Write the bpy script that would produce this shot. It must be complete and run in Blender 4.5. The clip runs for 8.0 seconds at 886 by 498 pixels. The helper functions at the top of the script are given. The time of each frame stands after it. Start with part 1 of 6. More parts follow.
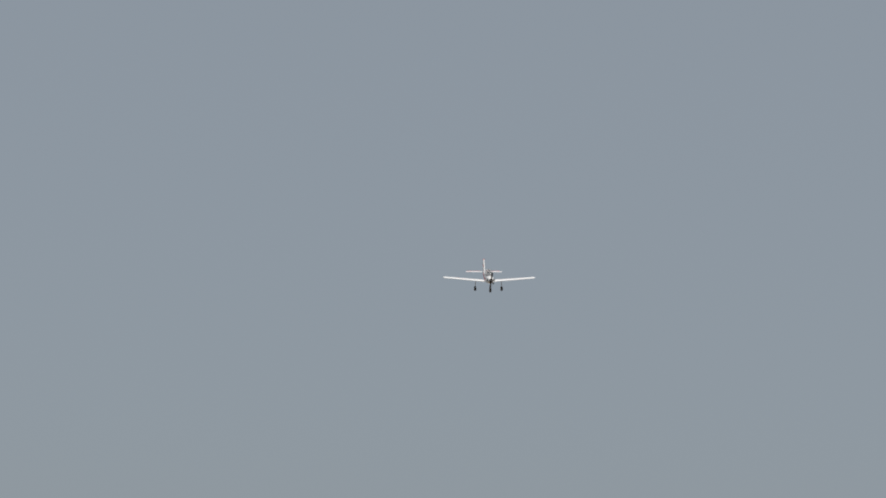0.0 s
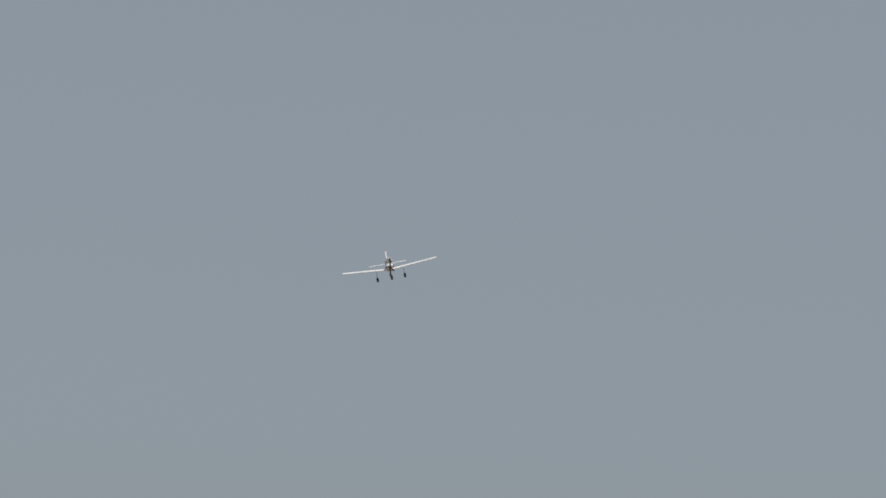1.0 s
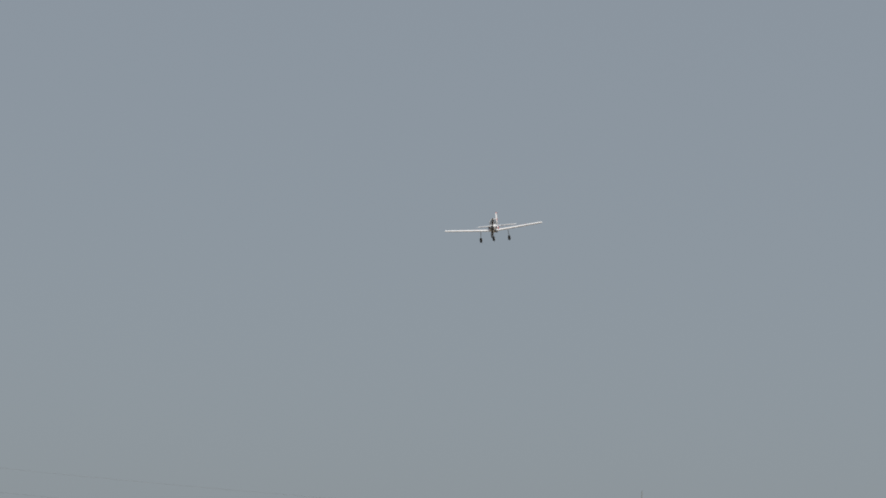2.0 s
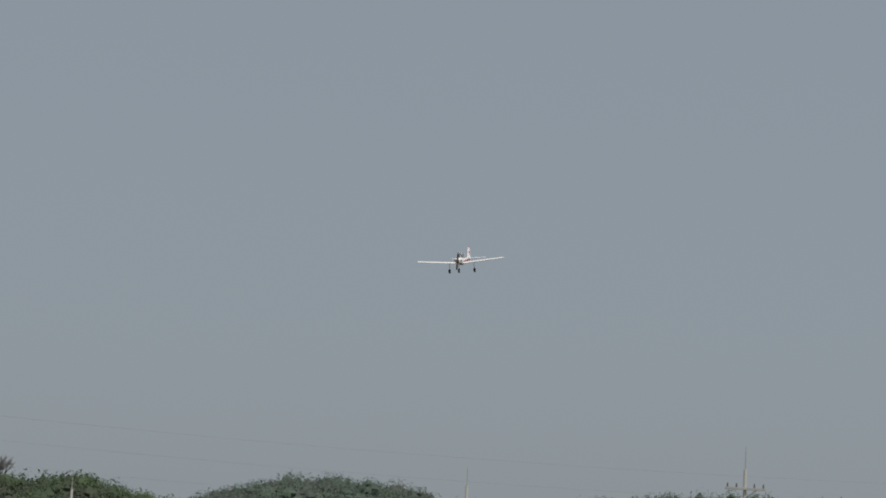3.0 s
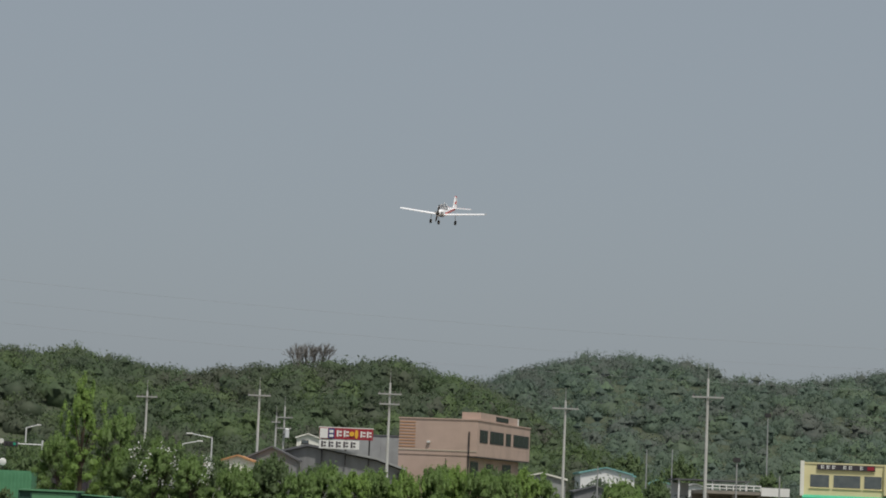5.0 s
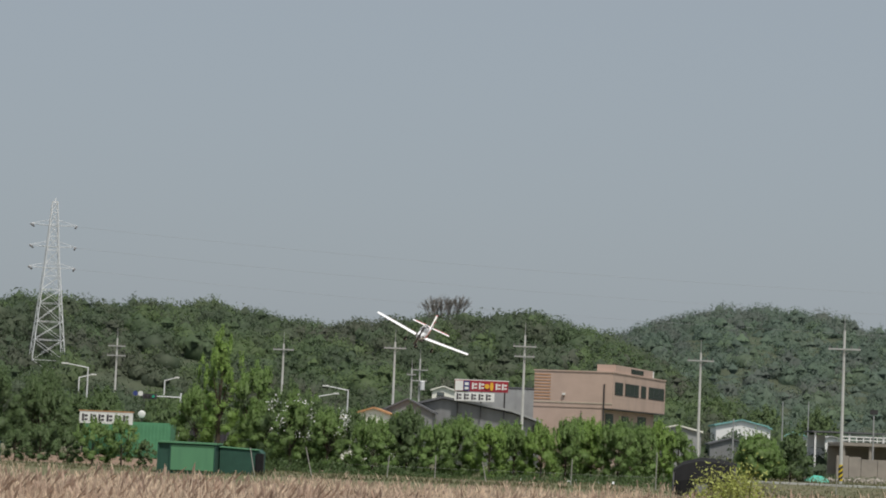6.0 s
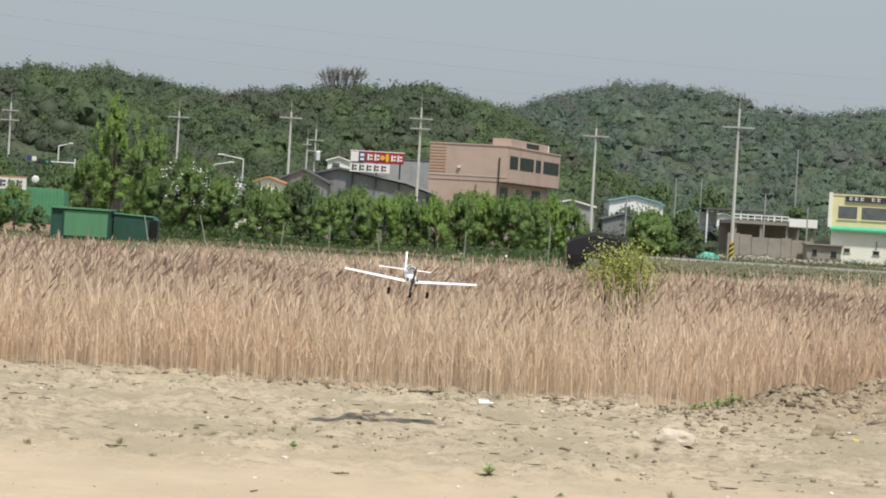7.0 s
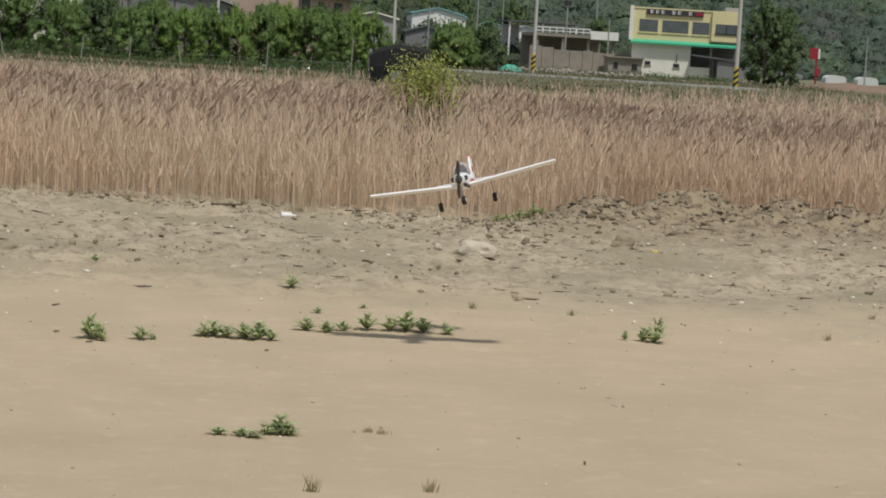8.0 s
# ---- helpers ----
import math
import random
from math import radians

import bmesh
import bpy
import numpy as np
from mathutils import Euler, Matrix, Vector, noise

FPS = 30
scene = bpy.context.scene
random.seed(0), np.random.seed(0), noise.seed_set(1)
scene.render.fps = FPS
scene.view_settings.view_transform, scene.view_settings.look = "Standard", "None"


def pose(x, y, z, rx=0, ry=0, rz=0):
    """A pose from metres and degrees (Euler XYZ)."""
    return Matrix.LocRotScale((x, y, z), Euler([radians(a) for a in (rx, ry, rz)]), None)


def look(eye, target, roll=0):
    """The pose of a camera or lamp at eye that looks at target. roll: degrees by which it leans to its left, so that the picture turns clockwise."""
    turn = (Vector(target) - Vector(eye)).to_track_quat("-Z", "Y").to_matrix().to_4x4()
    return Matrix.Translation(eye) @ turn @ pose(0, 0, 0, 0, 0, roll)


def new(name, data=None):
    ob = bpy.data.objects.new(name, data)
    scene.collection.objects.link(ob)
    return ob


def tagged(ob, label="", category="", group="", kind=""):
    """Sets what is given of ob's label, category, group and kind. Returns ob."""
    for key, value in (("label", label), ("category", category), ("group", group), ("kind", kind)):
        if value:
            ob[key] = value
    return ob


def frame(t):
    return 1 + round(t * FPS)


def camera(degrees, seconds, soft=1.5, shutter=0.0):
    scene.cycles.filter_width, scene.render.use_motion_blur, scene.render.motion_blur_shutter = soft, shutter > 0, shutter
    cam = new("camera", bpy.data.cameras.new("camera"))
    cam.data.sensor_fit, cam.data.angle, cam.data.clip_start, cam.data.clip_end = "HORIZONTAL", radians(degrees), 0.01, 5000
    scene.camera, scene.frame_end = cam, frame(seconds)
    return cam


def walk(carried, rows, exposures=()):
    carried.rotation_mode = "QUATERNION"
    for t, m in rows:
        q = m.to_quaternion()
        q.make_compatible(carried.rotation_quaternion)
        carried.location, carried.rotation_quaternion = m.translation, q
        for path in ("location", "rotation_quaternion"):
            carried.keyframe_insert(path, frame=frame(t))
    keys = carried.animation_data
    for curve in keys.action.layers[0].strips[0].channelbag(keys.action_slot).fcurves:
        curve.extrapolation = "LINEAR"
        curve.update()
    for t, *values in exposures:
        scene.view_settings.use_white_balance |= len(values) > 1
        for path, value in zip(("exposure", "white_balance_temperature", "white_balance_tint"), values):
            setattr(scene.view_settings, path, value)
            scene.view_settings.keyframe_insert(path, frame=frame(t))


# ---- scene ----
# Camera: it pans and tilts after the model aircraft, draws back over the marsh and then stands on the sand.
# seconds, yaw to the right, pitch, roll (degrees), metres ahead of the last standpoint
CAMERA_ROWS = [
    (0.0, 12.46, 12.55, 2.60, 37.0),
    (0.5, 11.36, 12.60, 2.70, 37.0),
    (1.0, 14.00, 11.81, 2.80, 37.0),
    (1.5, 14.15, 10.14, 2.80, 37.0),
    (1.7, 12.07, 9.99, 2.80, 37.0),
    (2.8, 7.60, 9.85, 2.82, 37.0),
    (3.0, 7.20, 8.88, 2.82, 37.0),
    (3.2, 7.30, 8.46, 2.82, 37.0),
    (3.5, 7.17, 7.78, 2.79, 36.0),
    (4.0, 5.98, 6.69, 2.77, 23.0),
    (4.5, 3.02, 5.84, 2.72, 6.6),
    (4.7, 1.81, 5.69, 2.60, 0.8),
    (5.8, -2.09, 5.45, 2.18, 0.0),
    (6.0, -2.60, 4.40, 2.39, 0.0),
    (6.3, -2.87, 2.35, 2.90, 0.0),
    (6.5, -2.77, 1.14, 3.12, 0.0),
    (6.8, -1.37, 0.32, 3.29, 0.0),
    (6.9, -0.65, -0.06, 3.29, 0.0),
    (7.0, 0.00, -0.62, 3.39, 0.0),
    (7.1, 0.60, -1.24, 3.39, 0.0),
    (7.3, 1.74, -2.55, 3.71, 0.0),
    (7.4, 2.44, -3.15, 3.74, 0.0),
    (7.5, 3.12, -3.56, 3.78, 0.0),
    (8.0, 4.69, -4.57, 3.51, 0.0),
]
EYE = (0.0, 0.0, 1.7)
cam = camera(19.77, 8.0, soft=1.85)


def view(yaw, pitch, roll, ahead):
    return pose(EYE[0], EYE[1] + ahead, EYE[2], 90 + pitch, 0, -yaw) @ pose(0, 0, 0, 0, 0, roll)


walk(cam, [(t, view(a, b, c, d)) for t, a, b, c, d in CAMERA_ROWS],
     [(0.0, 0.13), (4.0, 0.08), (4.5, 0.12), (4.7, 0.16), (5.8, 0.34), (6.0, 0.41), (6.5, 0.70), (7.0, 0.75), (7.5, 0.39), (8.0, 0.10)])

# World: hazy spring sky and a high sun.
SUN_TO = Vector((0.17, -0.37, 0.88)).normalized()
SUN_EL = math.asin(SUN_TO.z)
world = bpy.data.worlds.new("hazy_sky")
scene.world = world
world.use_nodes = True
wn = world.node_tree.nodes
wl = world.node_tree.links
wbg = wn["Background"]
sky = wn.new("ShaderNodeTexSky")
sky.sky_type = "NISHITA"
sky.sun_disc = False
sky.sun_elevation = SUN_EL
sky.sun_rotation = math.atan2(SUN_TO.x, SUN_TO.y)
sky.air_density, sky.dust_density, sky.ozone_density = 1.0, 4.0, 1.5
haze = wn.new("ShaderNodeMix")
haze.data_type = "RGBA"
haze.inputs["Factor"].default_value = 0.8
haze.inputs["B"].default_value = (2.85, 3.2, 3.5, 1)
wl.new(sky.outputs["Color"], haze.inputs["A"])
wl.new(haze.outputs["Result"], wbg.inputs["Color"])
wbg.inputs["Strength"].default_value = 0.092

sun_data = bpy.data.lights.new("sun", "SUN")
sun_data.energy, sun_data.angle, sun_data.color = 2.6, radians(4.0), (1.0, 0.95, 0.87)
sun = new("sun", sun_data)
sun.matrix_basis = look(SUN_TO * 50, (0, 0, 0))


# ---- materials ----
def material(name, base, rough=0.8, metal=0.0, second=None, scale=6.0, amount=0.5, bump=0.0, bump_scale=40.0,
             third=None, third_scale=0.6, per_object=0.0, island=0.0, translucent=0.0, stretch=(1, 1, 1)):
    """Principled surface with variation at two scales, in metres."""
    m = bpy.data.materials.new(name)
    m.use_nodes = True
    n, l = m.node_tree.nodes, m.node_tree.links
    p = n["Principled BSDF"]
    p.inputs["Roughness"].default_value = rough
    p.inputs["Metallic"].default_value = metal
    tc = n.new("ShaderNodeTexCoord")
    mp = n.new("ShaderNodeMapping")
    mp.inputs["Scale"].default_value = stretch
    l.new(tc.outputs["Object"], mp.inputs["Vector"])

    def noisy(s, detail=4.0):
        t = n.new("ShaderNodeTexNoise")
        t.inputs["Scale"].default_value = s
        t.inputs["Detail"].default_value = detail
        l.new(mp.outputs["Vector"], t.inputs["Vector"])
        return t.outputs["Fac"]

    def ramp(src, a, b):
        r = n.new("ShaderNodeMapRange")
        r.inputs["From Min"].default_value, r.inputs["From Max"].default_value = a, b
        l.new(src, r.inputs["Value"])
        return r.outputs["Result"]

    def blend(a, b, fac):
        x = n.new("ShaderNodeMix")
        x.data_type = "RGBA"
        for sock, val in (("A", a), ("B", b)):
            if isinstance(val, tuple):
                x.inputs[sock].default_value = (*val, 1)
            else:
                l.new(val, x.inputs[sock])
        if isinstance(fac, float):
            x.inputs["Factor"].default_value = fac
        else:
            l.new(fac, x.inputs["Factor"])
        return x.outputs["Result"]

    col = base
    if second:
        col = blend(base, second, ramp(noisy(scale), 0.5 - 0.3 * amount, 0.5 + 0.35))
    if third:
        col = blend(col, third, ramp(noisy(third_scale, 2.0), 0.48, 0.72))
    if per_object or island:
        src = n.new("ShaderNodeObjectInfo").outputs["Random"] if per_object else n.new("ShaderNodeNewGeometry").outputs["Random Per Island"]
        k = per_object or island
        hs = n.new("ShaderNodeHueSaturation")
        r = n.new("ShaderNodeMapRange")
        r.inputs["To Min"].default_value, r.inputs["To Max"].default_value = 1 - k, 1 + k
        l.new(src, r.inputs["Value"])
        l.new(r.outputs["Result"], hs.inputs["Value"])
        if isinstance(col, tuple):
            hs.inputs["Color"].default_value = (*col, 1)
        else:
            l.new(col, hs.inputs["Color"])
        col = hs.outputs["Color"]
    if isinstance(col, tuple):
        p.inputs["Base Color"].default_value = (*col, 1)
    else:
        l.new(col, p.inputs["Base Color"])
    if bump:
        b = n.new("ShaderNodeBump")
        b.inputs["Strength"].default_value = min(1.0, bump * 20)
        b.inputs["Distance"].default_value = bump
        l.new(noisy(bump_scale, 6.0), b.inputs["Height"])
        l.new(b.outputs["Normal"], p.inputs["Normal"])
    if translucent:
        tr = n.new("ShaderNodeBsdfTranslucent")
        if isinstance(col, tuple):
            tr.inputs["Color"].default_value = (*col, 1)
        else:
            l.new(col, tr.inputs["Color"])
        ms = n.new("ShaderNodeMixShader")
        ms.inputs["Fac"].default_value = translucent
        l.new(p.outputs["BSDF"], ms.inputs[1])
        l.new(tr.outputs["BSDF"], ms.inputs[2])
        l.new(ms.outputs["Shader"], n["Material Output"].inputs["Surface"])
    return m


WHITE_FILM = material("white_covering_film", (0.90, 0.90, 0.91), 0.35, second=(0.84, 0.85, 0.87), scale=9)
RED_FILM = material("red_covering_film", (0.62, 0.06, 0.04), 0.35, second=(0.5, 0.05, 0.04), scale=9)
CANOPY = material("smoked_canopy", (0.10, 0.105, 0.115), 0.12)
CANOPY.node_tree.nodes["Principled BSDF"].inputs["Alpha"].default_value = 0.5
BLACK_RUBBER = material("black_rubber", (0.02, 0.02, 0.02), 0.8, second=(0.04, 0.035, 0.03), scale=30)
DARK_METAL = material("dark_metal", (0.06, 0.06, 0.065), 0.45, 0.6, second=(0.1, 0.09, 0.08), scale=14)
WIRE_STEEL = material("wire_steel", (0.35, 0.35, 0.36), 0.4, 0.8, second=(0.25, 0.24, 0.23), scale=20)
PROP_BROWN = material("dark_propeller", (0.045, 0.035, 0.03), 0.5, second=(0.07, 0.05, 0.04), scale=20)

REED = material("dry_reed", (0.72, 0.57, 0.43), 0.8, second=(0.64, 0.495, 0.365), scale=0.9, island=0.28, translucent=0.32,
                third=(0.67, 0.56, 0.43), third_scale=0.25)
REED_HEAD = material("reed_plume", (0.50, 0.38, 0.30), 0.9, second=(0.42, 0.31, 0.245), scale=0.7, island=0.3, translucent=0.25)
LEAF_FRESH = material("fresh_leaves", (0.245, 0.37, 0.095), 0.6, second=(0.205, 0.32, 0.085), scale=0.8, island=0.22, translucent=0.58)
LEAF_DARK = material("dark_leaves", (0.125, 0.188, 0.075), 0.6, second=(0.10, 0.156, 0.064), scale=0.8, island=0.22, translucent=0.52)
LEAF_MID = material("mid_green_leaves", (0.20, 0.305, 0.096), 0.6, second=(0.17, 0.265, 0.084), scale=0.8, island=0.22, translucent=0.58)
LEAF_YELLOW = material("young_willow_leaves", (0.40, 0.43, 0.12), 0.6, second=(0.33, 0.37, 0.10), scale=3, island=0.3, translucent=0.3)
WOODS = [material("woodland_leaves", base, 0.7, second=other, scale=1.3, island=0.13, third=third, third_scale=0.06, translucent=0.42)
         for base, other, third in (((0.086, 0.105, 0.070), (0.101, 0.117, 0.079), (0.107, 0.114, 0.085)),
                                    ((0.073, 0.108, 0.061), (0.086, 0.121, 0.066), (0.094, 0.111, 0.070)),
                                    ((0.084, 0.130, 0.062), (0.096, 0.144, 0.067), (0.096, 0.123, 0.070)),
                                    ((0.105, 0.160, 0.064), (0.121, 0.174, 0.070), (0.109, 0.144, 0.070)))]
# Far leaves carry distance haze in their colour: lighter and bluer than near ones.
WOODS_FAR = [material("haze_tinted_leaves", base, 0.7, second=other, scale=1.1, island=0.13, third=third, third_scale=0.05, translucent=0.42)
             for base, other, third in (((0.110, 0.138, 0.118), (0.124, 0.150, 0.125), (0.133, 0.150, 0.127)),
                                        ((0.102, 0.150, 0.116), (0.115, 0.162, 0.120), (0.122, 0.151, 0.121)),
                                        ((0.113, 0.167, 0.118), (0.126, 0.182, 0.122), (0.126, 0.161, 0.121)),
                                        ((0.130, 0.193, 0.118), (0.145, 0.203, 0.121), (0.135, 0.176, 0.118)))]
HILL_SOIL = material("woodland_floor", (0.055, 0.07, 0.04), 0.95, second=(0.07, 0.08, 0.045), scale=0.2)
BARK = material("bark", (0.10, 0.075, 0.055), 0.9, second=(0.06, 0.045, 0.035), scale=12, bump=0.006)
BARE_TWIG = material("bare_twigs", (0.17, 0.16, 0.145), 0.9, second=(0.22, 0.2, 0.18), scale=0.7)
WEED_LEAF = material("weed_leaves", (0.43, 0.50, 0.25), 0.6, second=(0.50, 0.55, 0.34), scale=18, island=0.3, translucent=0.4)
DRY_GRASS = material("dry_grass", (0.30, 0.25, 0.14), 0.85, second=(0.16, 0.2, 0.08), scale=8, island=0.35, translucent=0.2)
VERGE = material("verge_grass", (0.11, 0.125, 0.055), 0.85, second=(0.17, 0.14, 0.08), scale=0.5, island=0.35, translucent=0.2)
STONE = material("pale_stone", (0.53, 0.47, 0.38), 0.85, second=(0.42, 0.365, 0.29), scale=14, bump=0.01)
PEBBLE = material("pebbles", (0.50, 0.44, 0.35), 0.85, second=(0.30, 0.25, 0.19), scale=3, island=0.5)
SHELL = material("whitish_stone", (0.74, 0.70, 0.61), 0.8, second=(0.62, 0.57, 0.48), scale=20)
CLOD = material("grey_clods", (0.30, 0.25, 0.175), 0.95, second=(0.19, 0.15, 0.105), scale=9, island=0.35, bump=0.01)
LITTER = material("white_plastic", (0.8, 0.8, 0.8), 0.5, second=(0.65, 0.64, 0.6), scale=20)
STICK = material("dark_stick", (0.09, 0.07, 0.05), 0.9, second=(0.14, 0.11, 0.08), scale=20)

PINK_WALL = material("pink_beige_tile", (0.52, 0.39, 0.325), 0.75, second=(0.47, 0.35, 0.29), scale=1.2, third=(0.43, 0.325, 0.27), third_scale=0.35, bump=0.004)
DARK_GLASS = material("dark_window_glass", (0.03, 0.035, 0.04), 0.15)
GREY_GLASS = material("grey_window_glass", (0.10, 0.12, 0.13), 0.2, second=(0.16, 0.18, 0.18), scale=1.5)
GREY_SHEET = material("grey_sheet_wall", (0.24, 0.245, 0.25), 0.7, second=(0.19, 0.19, 0.195), scale=0.9, stretch=(3, 3, 0.5))
PALE_SHEET = material("pale_grey_sheet", (0.36, 0.37, 0.37), 0.7, second=(0.28, 0.285, 0.29), scale=0.9)
DARK_ROOF = material("dark_grey_roof", (0.13, 0.135, 0.145), 0.7, second=(0.10, 0.10, 0.11), scale=0.7, stretch=(1, 6, 1))
WHITE_WALL = material("white_wall", (0.88, 0.88, 0.87), 0.7, second=(0.82, 0.82, 0.81), scale=0.8)
CREAM_WALL = material("cream_wall", (0.87, 0.86, 0.78), 0.75, second=(0.80, 0.79, 0.71), scale=0.8)
TEAL_ROOF = material("teal_roof", (0.22, 0.46, 0.45), 0.6, second=(0.17, 0.38, 0.38), scale=0.8)
YELLOW_WALL = material("yellow_wall", (0.76, 0.70, 0.41), 0.75, second=(0.69, 0.63, 0.36), scale=0.9)
GREEN_AWNING = material("green_awning", (0.06, 0.44, 0.26), 0.6, second=(0.05, 0.38, 0.22), scale=1.5)
GREEN_TARP = material("green_tarp", (0.10, 0.27, 0.14), 0.6, second=(0.08, 0.22, 0.12), scale=1.2, stretch=(4, 4, 0.6))
GREEN_NET = material("dark_green_net", (0.025, 0.085, 0.06), 0.85, second=(0.018, 0.06, 0.045), scale=3)
GREEN_STEEL = material("green_container_steel", (0.11, 0.31, 0.17), 0.55, second=(0.08, 0.25, 0.13), scale=1.5)
BLACK_NET = material("black_shade_net", (0.007, 0.007, 0.008), 1.0, second=(0.012, 0.012, 0.013), scale=5, bump=0.01)
CONCRETE = material("pole_concrete", (0.58, 0.58, 0.56), 0.85, second=(0.5, 0.5, 0.48), scale=2, third=(0.44, 0.43, 0.41), third_scale=0.4)
OLD_CONCRETE = material("old_concrete", (0.33, 0.30, 0.26), 0.9, second=(0.22, 0.2, 0.18), scale=0.8, third=(0.36, 0.32, 0.27), third_scale=0.3)
GALVANISED = material("galvanised_steel", (0.76, 0.77, 0.78), 0.5, 0.1, second=(0.66, 0.67, 0.68), scale=1)
POST_GREY = material("weathered_post", (0.36, 0.35, 0.32), 0.85, second=(0.27, 0.26, 0.23), scale=6)
ARM_STEEL = material("weathered_crossarm_steel", (0.42, 0.42, 0.41), 0.6, 0.1, second=(0.33, 0.33, 0.33), scale=3)
PORCELAIN = material("insulator", (0.12, 0.11, 0.10), 0.3, second=(0.2, 0.18, 0.17), scale=8)
CABLE = material("cable", (0.30, 0.31, 0.33), 0.6, second=(0.36, 0.37, 0.38), scale=0.5)
SIGN_RED = material("sign_red", (0.33, 0.022, 0.04), 0.5, second=(0.28, 0.02, 0.035), scale=1)
SIGN_BLUE = material("sign_blue", (0.04, 0.06, 0.22), 0.5, second=(0.03, 0.05, 0.18), scale=1)
SIGN_WHITE = material("sign_white", (0.78, 0.78, 0.76), 0.5, second=(0.7, 0.7, 0.68), scale=1)
SIGN_YELLOW = material("sign_yellow", (0.75, 0.42, 0.04), 0.5, second=(0.68, 0.36, 0.03), scale=1)
SIGN_DARK = material("sign_dark", (0.045, 0.04, 0.05), 0.5, second=(0.06, 0.05, 0.06), scale=1)
STRIPE_YELLOW = material("stripe_yellow", (0.75, 0.55, 0.03), 0.5, second=(0.65, 0.47, 0.03), scale=3)
STRIPE_BLACK = material("stripe_black", (0.02, 0.02, 0.02), 0.5, second=(0.04, 0.04, 0.04), scale=3)
ORANGE_ROOF = material("orange_tile_roof", (0.50, 0.27, 0.13), 0.8, second=(0.42, 0.21, 0.1), scale=2)
CAR_PAINT = material("silver_car_paint", (0.30, 0.31, 0.32), 0.35, 0.3, second=(0.26, 0.27, 0.28), scale=2)
VINYL = material("white_vinyl_sheet", (0.68, 0.70, 0.70), 0.45, second=(0.58, 0.6, 0.6), scale=0.8)
LAMP_GREEN = material("green_signal", (0.02, 0.35, 0.2), 0.4)


def ground_material():
    """Sand, clods, marsh mud, verge and far soil along the depth of the place."""
    m = bpy.data.materials.new("ground_soil")
    m.use_nodes = True
    n, l = m.node_tree.nodes, m.node_tree.links
    p = n["Principled BSDF"]
    p.inputs["Roughness"].default_value = 0.95
    tc = n.new("ShaderNodeTexCoord")
    sep = n.new("ShaderNodeSeparateXYZ")
    l.new(tc.outputs["Object"], sep.inputs["Vector"])

    def noisy(s, detail=5.0, rough=0.55):
        t = n.new("ShaderNodeTexNoise")
        t.inputs["Scale"].default_value = s
        t.inputs["Detail"].default_value = detail
        t.inputs["Roughness"].default_value = rough
        l.new(tc.outputs["Object"], t.inputs["Vector"])
        return t.outputs["Fac"]

    def math_node(op, a, b):
        t = n.new("ShaderNodeMath")
        t.operation = op
        for i, v in enumerate((a, b)):
            if isinstance(v, (int, float)):
                t.inputs[i].default_value = v
            else:
                l.new(v, t.inputs[i])
        return t.outputs["Value"]

    def rng(src, a, b):
        r = n.new("ShaderNodeMapRange")
        r.inputs["From Min"].default_value, r.inputs["From Max"].default_value = a, b
        l.new(src, r.inputs["Value"])
        return r.outputs["Result"]

    def blend(a, b, fac):
        x = n.new("ShaderNodeMix")
        x.data_type = "RGBA"
        for sock, val in (("A", a), ("B", b)):
            if isinstance(val, tuple):
                x.inputs[sock].default_value = (*val, 1)
            else:
                l.new(val, x.inputs[sock])
        l.new(fac, x.inputs["Factor"])
        return x.outputs["Result"]

    y = math_node("ADD", sep.outputs["Y"], math_node("MULTIPLY", math_node("SUBTRACT", noisy(0.8, 3), 0.5), 3.5))
    sand = blend((0.53, 0.424, 0.298), (0.475, 0.378, 0.263), rng(noisy(1.3), 0.35, 0.7))
    sand = blend(sand, (0.58, 0.485, 0.355), rng(noisy(6.0), 0.55, 0.8))
    sand = blend(sand, (0.36, 0.29, 0.20), rng(noisy(34.0, 8, 0.85), 0.56, 0.7))
    sand = blend(sand, (0.455, 0.365, 0.255), rng(noisy(0.45, 5, 0.6), 0.5, 0.75))
    sand = blend(sand, (0.66, 0.57, 0.44), rng(noisy(70.0, 6, 0.8), 0.62, 0.7))
    clod = blend((0.455, 0.382, 0.278), (0.245, 0.2, 0.14), rng(noisy(6.0, 8, 0.75), 0.46, 0.62))
    clod = blend(clod, (0.51, 0.44, 0.335), rng(noisy(13.0, 8, 0.8), 0.55, 0.66))
    clod = blend(clod, (0.16, 0.13, 0.092), rng(noisy(24.0, 8, 0.85), 0.57, 0.65))
    clod = blend(clod, (0.30, 0.262, 0.18), rng(noisy(0.7), 0.42, 0.68))
    fresh = blend((0.33, 0.265, 0.18), (0.18, 0.14, 0.098), rng(noisy(6.5, 8, 0.8), 0.47, 0.57))
    fresh = blend(fresh, (0.40, 0.335, 0.24), rng(noisy(9.0, 8, 0.75), 0.56, 0.7))
    mud = blend((0.14, 0.11, 0.075), (0.20, 0.155, 0.10), rng(noisy(1.0), 0.4, 0.7))
    verge = blend((0.10, 0.11, 0.05), (0.15, 0.12, 0.07), rng(noisy(0.25), 0.42, 0.65))
    far = blend((0.19, 0.165, 0.12), (0.12, 0.14, 0.06), rng(noisy(0.06), 0.4, 0.65))
    col = blend(sand, clod, rng(y, 15.8, 18.2))
    heap_mask = math_node("MULTIPLY", rng(math_node("ADD", sep.outputs["X"], noisy(1.2, 4)), 2.6, 3.6), rng(y, 22.0, 24.5))
    col = blend(col, fresh, heap_mask)
    col = blend(col, mud, rng(sep.outputs["Y"], 25.5, 28.0))
